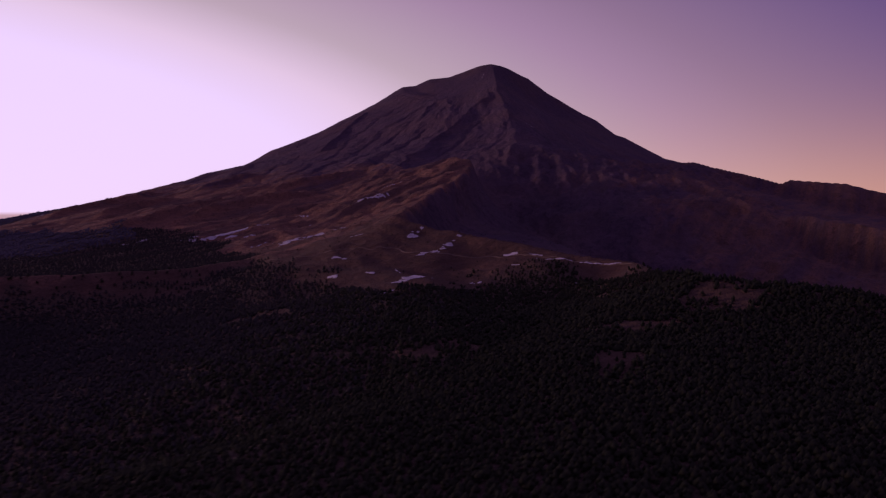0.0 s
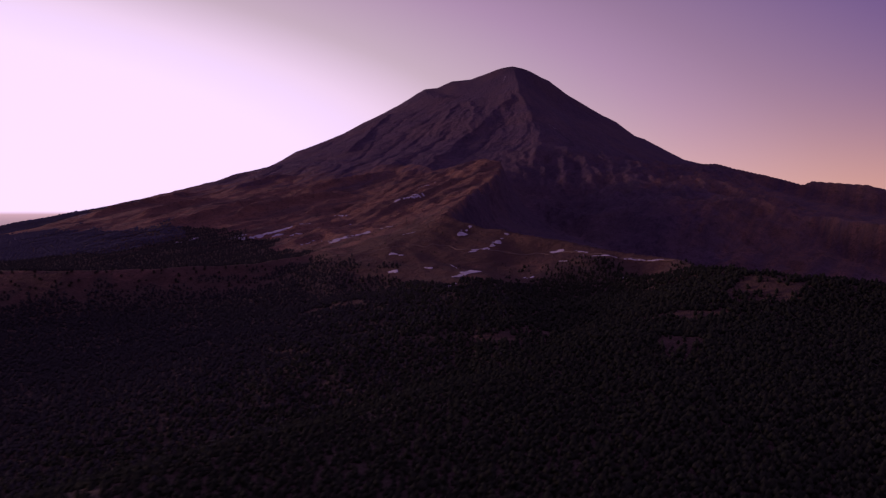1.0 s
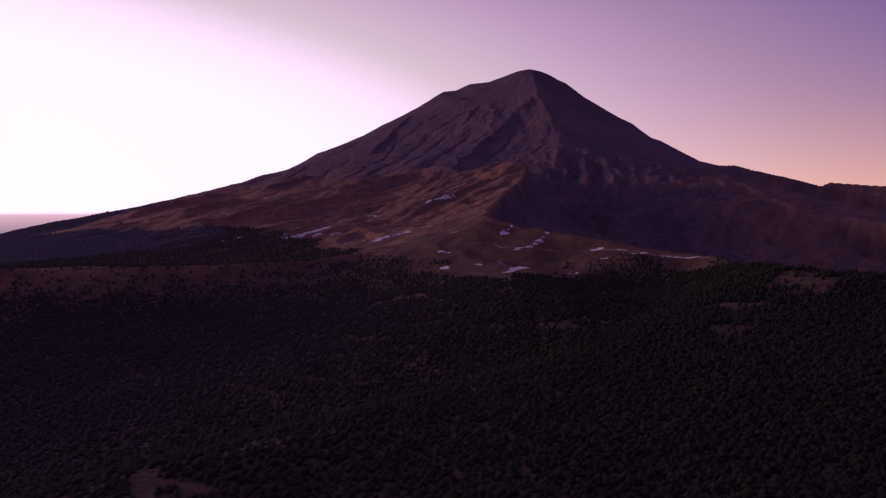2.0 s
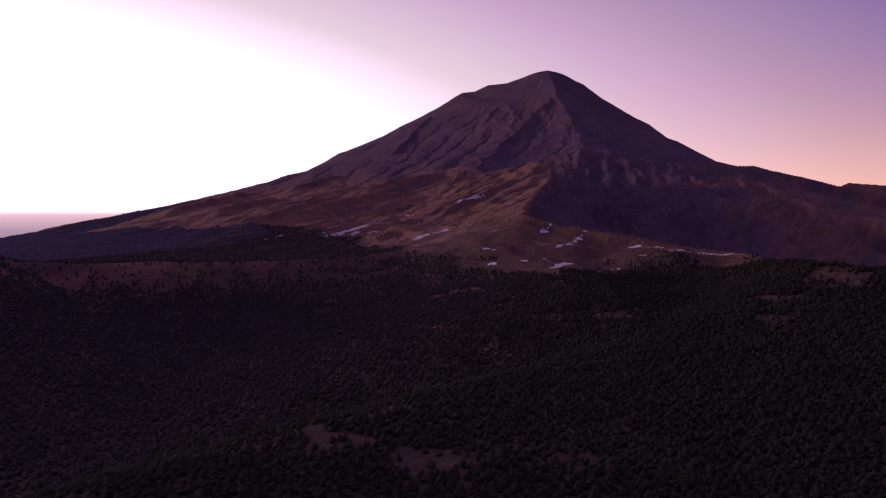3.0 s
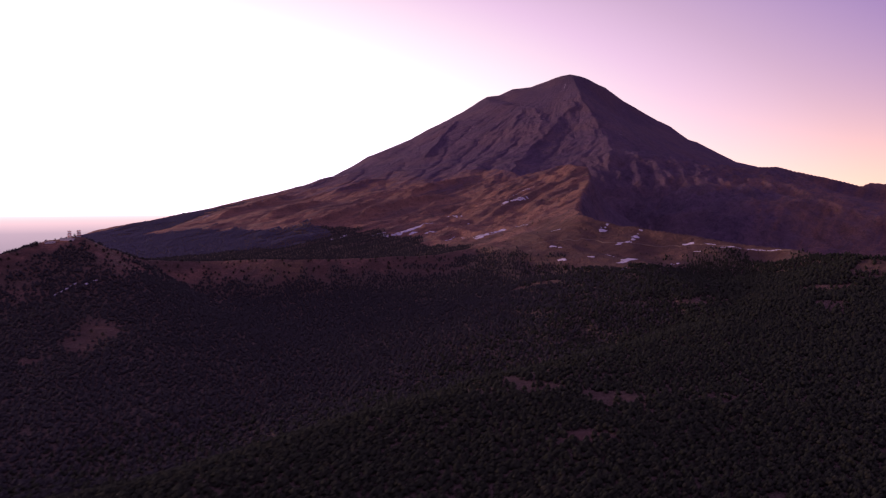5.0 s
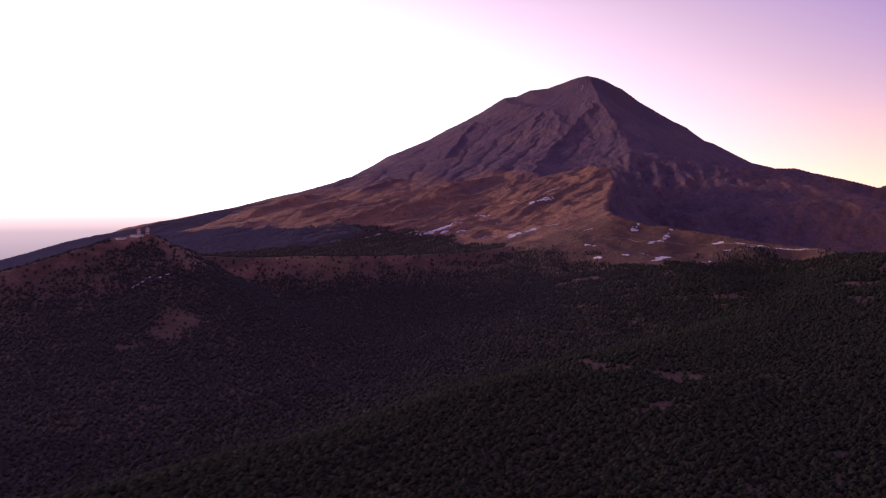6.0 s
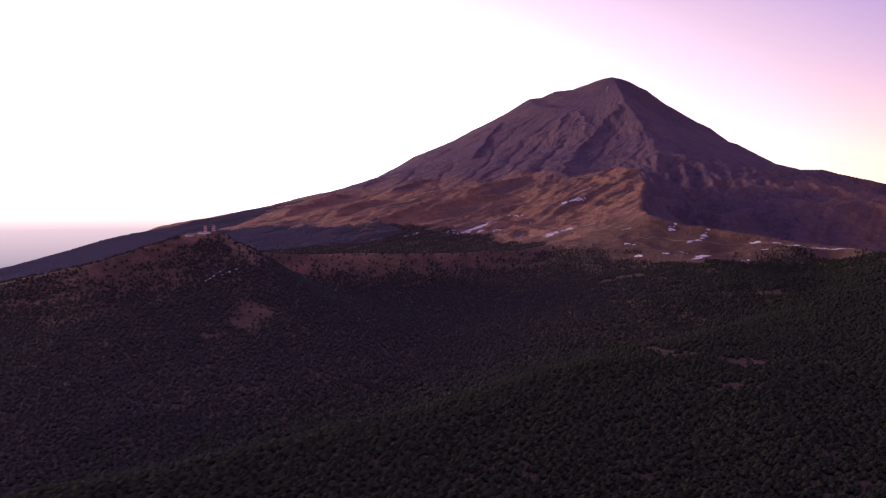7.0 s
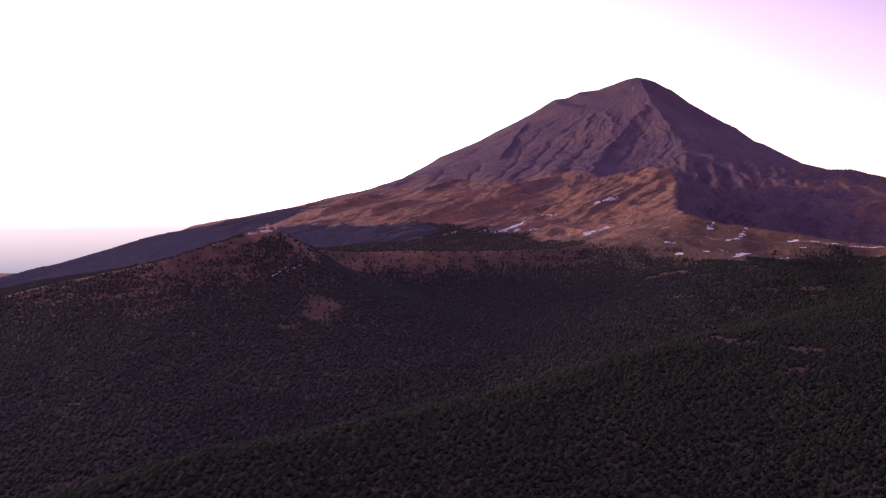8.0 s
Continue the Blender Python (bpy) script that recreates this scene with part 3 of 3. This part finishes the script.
def grow(rng, places, tall, shapes):
    """Joins one crown at each place into verts and faces."""
    vs, fs, tone, count = [], [], [], 0
    pick = rng.integers(0, len(shapes), len(places))
    for i, (sv, sf) in enumerate(shapes):
        at = places[pick == i]
        n = len(at)
        if not n:
            continue
        a_ = rng.uniform(0, 2 * np.pi, n)
        size = tall * rng.uniform(0.7, 1.25, n) * (1 + 0.35 * smooth(-60, 60, at[:, 0]) * (at[:, 1] < 330))
        fat = size * rng.uniform(0.85, 1.2, n)
        c, s_ = np.cos(a_)[:, None], np.sin(a_)[:, None]
        x = at[:, :1] + fat[:, None] * (sv[:, 0] * c - sv[:, 1] * s_)
        y = at[:, 1:2] + fat[:, None] * (sv[:, 0] * s_ + sv[:, 1] * c)
        z = at[:, 2:3] + size[:, None] * sv[:, 2]
        vs.append(np.stack([x, y, z], -1).reshape(-1, 3))
        fs.append((sf[None] + (np.arange(n) * len(sv))[:, None, None]).reshape(-1, 3) + count)
        tone.append(np.repeat(rng.uniform(0, 1, n), len(sv)))
        count += n * len(sv)
    tone = np.concatenate(tone)
    return np.concatenate(vs), np.concatenate(fs), np.stack([tone, tone, tone, 1 + 0 * tone], -1)


def scatter(rng, x0, x1, y0, y1, gap, keep, outer=False):
    """Places on a jittered grid where keep(x, y) lets one grow."""
    gx, gy = np.meshgrid(np.arange(x0, x1, gap), np.arange(y0, y1, gap))
    x = (gx + rng.uniform(-0.55, 0.55, gx.shape) * gap).ravel()
    y = (gy + rng.uniform(-0.55, 0.55, gy.shape) * gap).ravel()
    inside = (x > -208 - 0.86 * (y + 230)) & (x < np.where(y < 145, -75 + 0.84 * (y + 85), 118 + 0.68 * (y - 145)))
    x, y = x[inside != outer], y[inside != outer]
    ok = keep(x, y, rng)
    x, y = x[ok], y[ok]
    return np.stack([x, y, surface(x, y) - 0.25], -1)


def wooded(x, y, rng):
    g, k = covers(x, y)
    thick = 0.95 + 0.3 * fbm(x, y, 30, 2, 90)
    return rng.uniform(0, 1, x.shape) < smooth(0.25, 0.75, k) * thick


def lone(x, y, rng):
    g, k = covers(x, y)
    d, side, high, run = along(x, y, RIDGE)
    return (k < 0.35) & (rng.uniform(0, 1, x.shape) < np.where(d < 80, 0.5, 0.06) * (np.hypot(x + 398, y - 300) > 16))


def thinning(x, y, rng):
    """The valley's small pines, which give way to taller ones towards the saddle."""
    return wooded(x, y, rng) & (rng.uniform(0, 1, x.shape) < 1 - smooth(318, 392, y + 40 * fbm(x, y, 50, 3, 93)))


rng = np.random.default_rng(11)
rnd_ = random.Random(4)
RICH = [tuft_shape(rnd_, 5, 0.36, 0.38) for _ in range(8)]
LEAN_ = [tuft_shape(rnd_, 2, 0.30, 0.50) for _ in range(8)]
BROAD = [tuft_shape(rnd_, 1, 0.0, 0.55) for _ in range(6)]
LUMP = [tuft_shape(rnd_, 1, 0.0, 0.62) for _ in range(6)]
FAR_ = [tuft_shape(rnd_, 2, 0.16, 0.30) for _ in range(6)]

FRONT_TREES = scatter(rng, -330, 110, -100, 60, 1.55, wooded)
NEAR_TREES = scatter(rng, -700, 260, 60, 410, 1.75, thinning)
MID_TREES = scatter(rng, -900, 420, 330, 620, 2.3, wooded)
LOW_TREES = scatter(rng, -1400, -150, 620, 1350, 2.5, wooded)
# trees of the far flank, which take the haze-tinted foliage
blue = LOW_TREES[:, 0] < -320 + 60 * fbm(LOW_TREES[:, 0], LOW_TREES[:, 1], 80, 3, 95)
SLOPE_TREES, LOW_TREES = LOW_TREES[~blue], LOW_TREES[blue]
RAVINE_TREES = scatter(rng, 150, 800, 420, 960, 3.3, wooded)
LONE_PLACES = rng.permutation(scatter(rng, -560, -140, 180, 460, 5.2, lone))[:145]
SIDE_TREES = scatter(rng, -640, -330, -100, 60, 1.7, wooded)


def shrubby(x, y, rng):
    g, k = covers(x, y)
    return (k < 0.4) & (rng.uniform(0, 1, x.shape) < 0.10 + 0.9 * fbm(x, y, 60, 3, 97))


SHRUBS = np.concatenate([scatter(rng, -340, 140, 370, 980, 6.0, shrubby), scatter(rng, 40, 360, 220, 420, 4.0, shrubby)])
OUTER_TREES = scatter(rng, -760, 520, -480, 360, 4.2, wooded, True)
BELOW_TREES = scatter(rng, -420, 60, -330, -100, 2.4, wooded)
# a stand in the near wood, tree by tree
stand = (FRONT_TREES[:, 0] > -222) & (FRONT_TREES[:, 0] < -178) & (FRONT_TREES[:, 1] < -66) & (FRONT_TREES[:, 1] > -90)
stand = stand & (np.cumsum(stand) <= 150)
EDGE_PLACES = FRONT_TREES[stand]
FRONT_TREES = FRONT_TREES[~stand]



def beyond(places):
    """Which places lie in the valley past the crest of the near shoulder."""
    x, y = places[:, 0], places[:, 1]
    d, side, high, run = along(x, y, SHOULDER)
    # the share of haze-tinted trees grows with the way into the valley
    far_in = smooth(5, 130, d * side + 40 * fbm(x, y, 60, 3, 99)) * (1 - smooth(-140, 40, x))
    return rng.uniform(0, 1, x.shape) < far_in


for trees, tall, shapes, label in (
        (FRONT_TREES, 1.85, RICH, "dense dark green pine wood on the near hillside"),
        (NEAR_TREES, 1.8, LEAN_, "dark pine wood in the valley below the ridge"),
        (SIDE_TREES, 1.8, LEAN_, "dark pine wood on the valley's shaded side"),
        (MID_TREES, 2.3, FAR_, "dark pine wood on the saddle below the volcano"),
        (SLOPE_TREES, 2.5, FAR_, "dark pine wood climbing the grass slope's foot"),
        (LOW_TREES, 2.1, BROAD, "pine wood on the volcano's lower flank, blue haze in its colour"),
        (BELOW_TREES, 1.9, LEAN_, "dark pine wood on the slope below the flight"),
        (OUTER_TREES, 3.2, LUMP, "dark pine wood that runs on round the hillside"),
        (RAVINE_TREES, 2.9, FAR_, "dark pines along the foot of the ravine")):
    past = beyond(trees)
    for chosen, mat in ((past | True, HAZED_WOOD),) if trees is LOW_TREES else ((past, HAZED_VALLEY), (~past, FOLIAGE)):
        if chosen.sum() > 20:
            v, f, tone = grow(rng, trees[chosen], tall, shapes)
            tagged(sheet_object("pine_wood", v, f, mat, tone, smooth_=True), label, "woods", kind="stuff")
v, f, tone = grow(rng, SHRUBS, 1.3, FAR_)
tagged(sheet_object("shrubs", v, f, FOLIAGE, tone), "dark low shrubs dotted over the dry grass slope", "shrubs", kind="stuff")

# ---- snow patches ----


def part(name, bm, mat, parent=None, label=""):
    me = bpy.data.meshes.new(name)
    bm.to_mesh(me)
    bm.free()
    me.materials.append(mat)
    ob = new(name, me)
    ob.parent = parent
    if label:
        ob["label"] = label
    return ob


def islands(full):
    """Numbers the joined groups of cells, 0 for none."""
    mark, count = np.zeros(full.shape, int), 0
    for start in zip(*np.nonzero(full)):
        if mark[start]:
            continue
        count += 1
        heap = [start]
        mark[start] = count
        while heap:
            i, k = heap.pop()
            for a_, b_ in ((i + 1, k), (i - 1, k), (i, k + 1), (i, k - 1)):
                if 0 <= a_ < full.shape[0] and 0 <= b_ < full.shape[1] and full[a_, b_] and not mark[a_, b_]:
                    mark[a_, b_] = count
                    heap.append((a_, b_))
    return mark


def snow_patch(x0, y0, x1, y1, half, seed, mat, whole=0.62):
    """Old snow from one end to the other, half as deep to each side, broken into ragged sheets by the ground under it."""
    cx, cy, ux, uy = (x0 + x1) / 2, (y0 + y1) / 2, (x1 - x0) / 2, (y1 - y0) / 2
    half = 0.62 * half
    u = np.arange(-1.4, 1.41, 0.6 / (abs(ux) + 0.3 * abs(uy) + 2))
    v = np.arange(-1.6, 1.61, 1.1 / (half + 1.0))
    uu, vv = np.meshgrid(u, v)
    bend = 0.35 * fbm(uu * 1.6 + seed, 0 * uu + 3.3, 1.0, 2, seed)
    x, y = cx + uu * ux - 0.08 * vv * half, cy + uu * uy + vv * half
    ragged = (2.7 - 2.2 * whole) * fbm(x * 0.75 + seed * 31, y, 5.5, 4, 200 + seed, False, 0.7)
    lying = 1 - np.sqrt(np.abs(uu) ** 2.6 + (vv + bend) ** 2) + ragged
    mark = islands(lying[:-1, :-1] + lying[1:, 1:] + lying[1:, :-1] + lying[:-1, 1:] > 4 * (0.98 - whole))
    ids_ = np.arange(uu.size).reshape(uu.shape)
    cells = np.stack([ids_[:-1, :-1], ids_[:-1, 1:], ids_[1:, 1:], ids_[1:, :-1]], -1)
    floor_ = float(height(cx, cy)[0])
    root = new("snow_patch")
    root.matrix_basis = pose(cx, cy, floor_)
    sizes = np.bincount(mark.ravel())
    for k in range(1, len(sizes)):
        if sizes[k] < 3:
            continue
        q = cells[mark == k]
        used, inv = np.unique(q, return_inverse=True)
        rim = np.bincount(q.ravel(), minlength=uu.size)[used] < 4
        px, py = x.ravel()[used], y.ravel()[used]
        pz = surface(px, py) + np.where(rim, 0.15, 0.4)
        sheet_object("snow_sheet", np.stack([px - cx, py - cy, pz - floor_], -1), inv.reshape(q.shape), mat).parent = root
    return root


# from end to end, half width, how whole
GULLY_SNOW = [(-228, 664, -190, 748, 13, 0.95), (-258, 665, -241, 682, 6, 0.7), (-243, 652, -224, 663, 5, 0.6), (-215, 669, -204, 685, 5, 0.75), (-194, 672, -166, 684, 4, 0.8), (-172, 680, -144, 743, 7, 0.7),
              (-305, 640, -280, 669, 5, 0.42), (-176, 814, -153, 778, 6, 0.55), (-138, 562, -112, 574, 13, 0.6), (-120, 572, -97, 594, 6, 0.55), (-151, 612, -144, 575, 4, 0.5), (-166, 590, -157, 608, 4, 0.45),
              (-104, 788, -71, 802, 11, 0.6), (-92, 830, -58, 849, 9, 0.35), (-44, 1060, -30, 1110, 9, 0.55), (-70, 1075, -55, 1080, 10, 0.35), (-100, 583, -78, 556, 3, 0.4)]
MEADOW_SNOW = [(-29, 364, -8, 388, 10, 0.78), (-32, 408, -27, 392, 10, 0.6), (-34, 339, -27, 345, 4, 0.55), (-70, 398, -61, 394, 4, 0.6), (-67, 479, -55, 483, 5, 0.45), (-28, 460, -18, 472, 8, 0.5),
               (-5, 438, 8, 458, 8, 0.65), (-22, 428, -3, 437, 4, 0.55), (-74, 437, -59, 425, 6, 0.42), (66, 372, 72, 368, 6, 0.7), (-47, 394, -41, 392, 3, 0.5), (10, 380, 17, 378, 3, 0.4)]
TRACK_SNOW = [(27, 428, 42, 424, 6, 0.72), (42, 423, 57, 414, 3, 0.65), (52, 410, 74, 403, 3, 0.75), (72, 403, 96, 392, 3, 0.6), (30, 411, 53, 395, 2, 0.55)]
HIGH_SNOW = [(-622, 1014, -572, 1117, 16, 0.6), (-576, 1117, -570, 1273, 18, 0.6), (-524, 1275, -521, 1323, 10, 0.5), (-461, 1427, -429, 1439, 9, 0.5), (80, 1755, 92, 1810, 10, 0.5), (150, 1431, 172, 1399, 9, 0.35)]
for group_, rows_, text in ((
        "snow in the gullies", GULLY_SNOW, "long patch of old grey-white snow in a grassy gully"), ("snow on the meadow", MEADOW_SNOW, "small patch of old snow on dry brown grass"),
        ("snow along the track", TRACK_SNOW, "thin streak of snow lying along a mountain track"), ("snow on the high slopes", HIGH_SNOW, "faint patch of thin snow on high ash slope")):
    for i, row in enumerate(rows_):
        deep_ = row[4] * {"snow in the gullies": 1.35, "snow on the meadow": 0.95, "snow along the track": 0.45}.get(group_, 1.0)
        tagged(snow_patch(*row[:4], deep_, 3 * i + len(group_), THIN_SNOW if rows_ is HIGH_SNOW else SNOW, row[5]), text, "snow patch", group_)

for i, row in enumerate(((-371, 241, -365, 258, 3.0), (-363, 252, -356, 264, 2.4))):
    tagged(snow_patch(*row, 77 + i, SNOW, 0.95), "narrow pale streak of snow below the station", "snow patch", "snow below the station")

# ---- track over the meadow ----
TRACK = [(-127, 458), (-97, 450), (-76, 448), (-61, 449), (-49, 445), (-36, 447), (-22, 433), (3, 429), (29, 426), (43, 421), (55, 413), (73, 403), (95, 392), (150, 350), (210, 300)]


def track(points, wide):
    """A worn dirt track: a ribbon that lies on the slope with a low shoulder on each side."""
    run = np.linspace(0, len(points) - 1, 120)
    x = np.interp(run, range(len(points)), [p[0] for p in points]) + 1.2 * np.sin(run * 5.1)
    y = np.interp(run, range(len(points)), [p[1] for p in points]) + 0.9 * np.sin(run * 7.3 + 1)
    nx, ny = -np.gradient(y), np.gradient(x)
    n = np.hypot(nx, ny)
    bm = bmesh.new()
    rows = []
    for k, lift in ((-1.0, -0.3), (-0.7, 0.30), (0.0, 0.22), (0.7, 0.30), (1.0, -0.3)):
        px, py = x + k * wide * nx / n, y + k * wide * ny / n
        pz = surface(px, py) + lift
        rows.append([bm.verts.new((float(a_), float(b_), float(c_))) for a_, b_, c_ in zip(px, py, pz)])
    for lo, hi in zip(rows, rows[1:]):
        for i in range(len(run) - 1):
            bm.faces.new((lo[i], lo[i + 1], hi[i + 1], hi[i]))
    bmesh.ops.recalc_face_normals(bm, faces=bm.faces)
    return part("dirt_track", bm, DIRT)


tagged(track(TRACK, 0.42), "pale worn dirt track across the brown meadow", "track")

# ---- single pines ----


def clump(bm, rnd, c, size, flat=0.75):
    """A tuft of needles: an uneven eight-sided lump."""
    ring = [bm.verts.new((c[0] + size * rnd.uniform(0.7, 1.25) * math.cos(a_), c[1] + size * rnd.uniform(0.7, 1.25) * math.sin(a_), c[2] + size * rnd.uniform(-0.3, 0.2)))
            for a_ in (0.4, 1.9, 3.5, 5.1)]
    up_, down_ = bm.verts.new((c[0], c[1], c[2] + flat * size)), bm.verts.new((c[0], c[1], c[2] - flat * size * 0.6))
    for j in range(4):
        bm.faces.new((ring[j], ring[(j + 1) % 4], up_))
        bm.faces.new((ring[(j + 1) % 4], ring[j], down_))


def pine_tree(tall, seed):
    """A pine: tapered trunk, a few limbs, and a crown of many small tufts."""
    rnd = random.Random(seed)
    root = new("pine_tree")
    bm = bmesh.new()
    bmesh.ops.create_cone(bm, cap_ends=True, segments=7, radius1=0.05 * tall, radius2=0.012 * tall, depth=0.95 * tall, matrix=Matrix.Translation((0, 0, 0.44 * tall)))
    for i in range(9):
        a_, z = i * 2.4, tall * (0.3 + 0.065 * i)
        reach = 0.19 * tall * (1.1 - z / tall)
        bmesh.ops.create_cone(bm, cap_ends=False, segments=4, radius1=0.011 * tall, radius2=0.004 * tall, depth=reach,
                              matrix=Matrix.Translation((0.5 * reach * math.cos(a_), 0.5 * reach * math.sin(a_), z)) @ Euler((0, radians(75), a_)).to_matrix().to_4x4())
    part("trunk", bm, BARK, root)
    bm = bmesh.new()
    for i in range(44):
        k = (i + 0.5) / 44
        a_ = i * 2.399963 + rnd.uniform(-0.4, 0.4)
        r = tall * 0.38 * math.sin(math.pi * min(1.0, 0.16 + 0.80 * k)) ** 0.8 * rnd.uniform(0.45, 1.1)
        clump(bm, rnd, (r * math.cos(a_), r * math.sin(a_), tall * (0.24 + 0.76 * k)), tall * rnd.uniform(0.09, 0.15))
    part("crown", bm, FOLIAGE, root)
    return root


def plant(places, tall, label, group_, seed):
    """Pines at the places, copies of a few grown ones."""
    rnd = random.Random(seed)
    grown = []
    for i, (x, y, z) in enumerate(places):
        m = pose(float(x), float(y), float(z), 0, 0, rnd.uniform(0, 360))
        if i < 5:
            tree = pine_tree(tall * rnd.uniform(0.8, 1.25), seed + i)
            tree.matrix_basis = m
            tagged(tree, label, "tree", group_)
            grown.append(tree)
        else:
            copy_thing(rnd.choice(grown), m)


plant(LONE_PLACES, 2.1, "small dark pine standing alone on dry grass", "lone pines on open grass", 300)
plant(EDGE_PLACES, 2.0, "dark green pine in the dense near wood", "pines of the near wood", 400)

# ---- hilltop station ----
WALL = plain_material("whitewashed_wall", (0.50, 0.47, 0.46), (0.64, 0.61, 0.60), 1.2, 0.85, 0.01)
ROOF = plain_material("pale_sheet_roof", (0.50, 0.48, 0.48), (0.66, 0.63, 0.62), 0.8, 0.6, 0.01)
DARK = plain_material("dark_glass", (0.02, 0.02, 0.025), (0.04, 0.04, 0.05), 2.0, 0.2)
RED = plain_material("red_mast_paint", (0.42, 0.07, 0.05), (0.55, 0.11, 0.08), 3.0, 0.6)
WHITE = plain_material("white_mast_paint", (0.70, 0.68, 0.67), (0.82, 0.80, 0.79), 3.0, 0.6)


def box(bm, x, y, z, sx, sy, sz, bevel=0.0):
    made = bmesh.ops.create_cube(bm, size=1.0, matrix=Matrix.Translation((x, y, z)) @ Matrix.Diagonal((sx, sy, sz, 1)))["verts"]
    if bevel:
        bmesh.ops.bevel(bm, geom=list({e_ for v_ in made for e_ in v_.link_edges}), offset=bevel, segments=1, affect="EDGES")


def rod(bm, a_, b_, r, sides=5):
    a_, b_ = Vector(a_), Vector(b_)
    m = Matrix.Translation((a_ + b_) / 2) @ (b_ - a_).to_track_quat("Z", "Y").to_matrix().to_4x4()
    bmesh.ops.create_cone(bm, cap_ends=True, segments=sides, radius1=r, radius2=r, depth=(b_ - a_).length, matrix=m)


def hut(x, y, turn, length, deep, tall, label):
    """A low building: walls, a roof slab that stands over, windows and a door in the long side."""
    root = new("station_building")
    z = float(height(x, y)[0]) + 0.1
    root.matrix_basis = pose(x, y, z, 0, 0, turn)
    bm = bmesh.new()
    box(bm, 0, 0, tall / 2 - 1.0, length, deep, tall + 2.0, 0.03)
    part("wall", bm, WALL, root)
    bm = bmesh.new()
    box(bm, 0, 0, tall + 0.07, length + 0.4, deep + 0.4, 0.14, 0.03)
    roof_ = part("roof", bm, ROOF, root, "pale flat sheet roof")
    bm = bmesh.new()
    box(bm, length * 0.22, 0.1, tall + 0.22, 0.4, 0.4, 0.2, 0.02)
    part("vent", bm, ROOF, roof_)
    for i in range(int(length // 1.8)):
        bm = bmesh.new()
        box(bm, -length / 2 + 0.9 + 1.8 * i, -deep / 2 - 0.004, tall * 0.55, 0.6, 0.03, 0.35)
        part("window" if i != 1 else "door", bm, DARK, root)
    return tagged(root, label, "building", "buildings of the hilltop station")


def mast(x, y, tall, foot, drum, label):
    """A square lattice mast in red and white bays, with a platform and drum aerials."""
    root = new("radio_mast")
    root.matrix_basis = pose(x, y, float(height(x, y)[0]) - 0.3, 0, 0, 20)
    bays = 6

    def corner(i, k):
        w_ = foot * (1 - 0.25 * k) / 2
        return ((-w_, w_)[i in (1, 2)], (-w_, w_)[i in (2, 3)], tall * k)

    for b_ in range(bays):
        bm = bmesh.new()
        k0, k1 = b_ / bays, (b_ + 1) / bays
        for i in range(4):
            rod(bm, corner(i, k0), corner(i, k1), 0.11)
            rod(bm, corner(i, k0), corner((i + 1) % 4, k1), 0.055, 4)
            rod(bm, corner((i + 1) % 4, k0), corner(i, k1), 0.055, 4)
            rod(bm, corner(i, k1), corner((i + 1) % 4, k1), 0.06, 4)
        part("bay", bm, RED if b_ % 2 else WHITE, root)
    bm = bmesh.new()
    box(bm, 0, 0, tall + 0.03, foot * 0.75, foot * 0.75, 0.08, 0.01)
    part("platform", bm, ROOF, root)
    bm = bmesh.new()
    rod(bm, (0, 0, tall), (0, 0, tall * 1.12), 0.05)
    part("lightning_rod", bm, ROOF, root)
    for i in range(drum):
        bm = bmesh.new()
        a_ = 1.6 * i - 1.9
        bmesh.ops.create_cone(bm, cap_ends=True, segments=16, radius1=0.42, radius2=0.34, depth=0.3,
                              matrix=Matrix.Translation((0.55 * math.cos(a_), 0.55 * math.sin(a_), tall * (0.72 - 0.12 * i))) @ Euler((0, radians(90), a_)).to_matrix().to_4x4())
        part("drum_aerial", bm, DARK if i == 0 else WHITE, root, "round drum aerial")
    return tagged(root, label, "radio mast", "masts of the hilltop station")


hut(-394.5, 297.5, -3, 9.0, 2.2, 0.7, "long low white station building on the hilltop")
hut(-404, 294, 32, 6.0, 1.8, 0.6, "small white outbuilding on the hill slope")
hut(-181, 440, 10, 2.4, 1.8, 1.0, "tiny white hut among pines on the saddle")
mast(-395.2, 301, 4.7, 1.8, 1, "slim red and white lattice radio mast")
mast(-388.8, 301, 4.5, 2.0, 3, "red and white lattice radio mast with drum aerials")
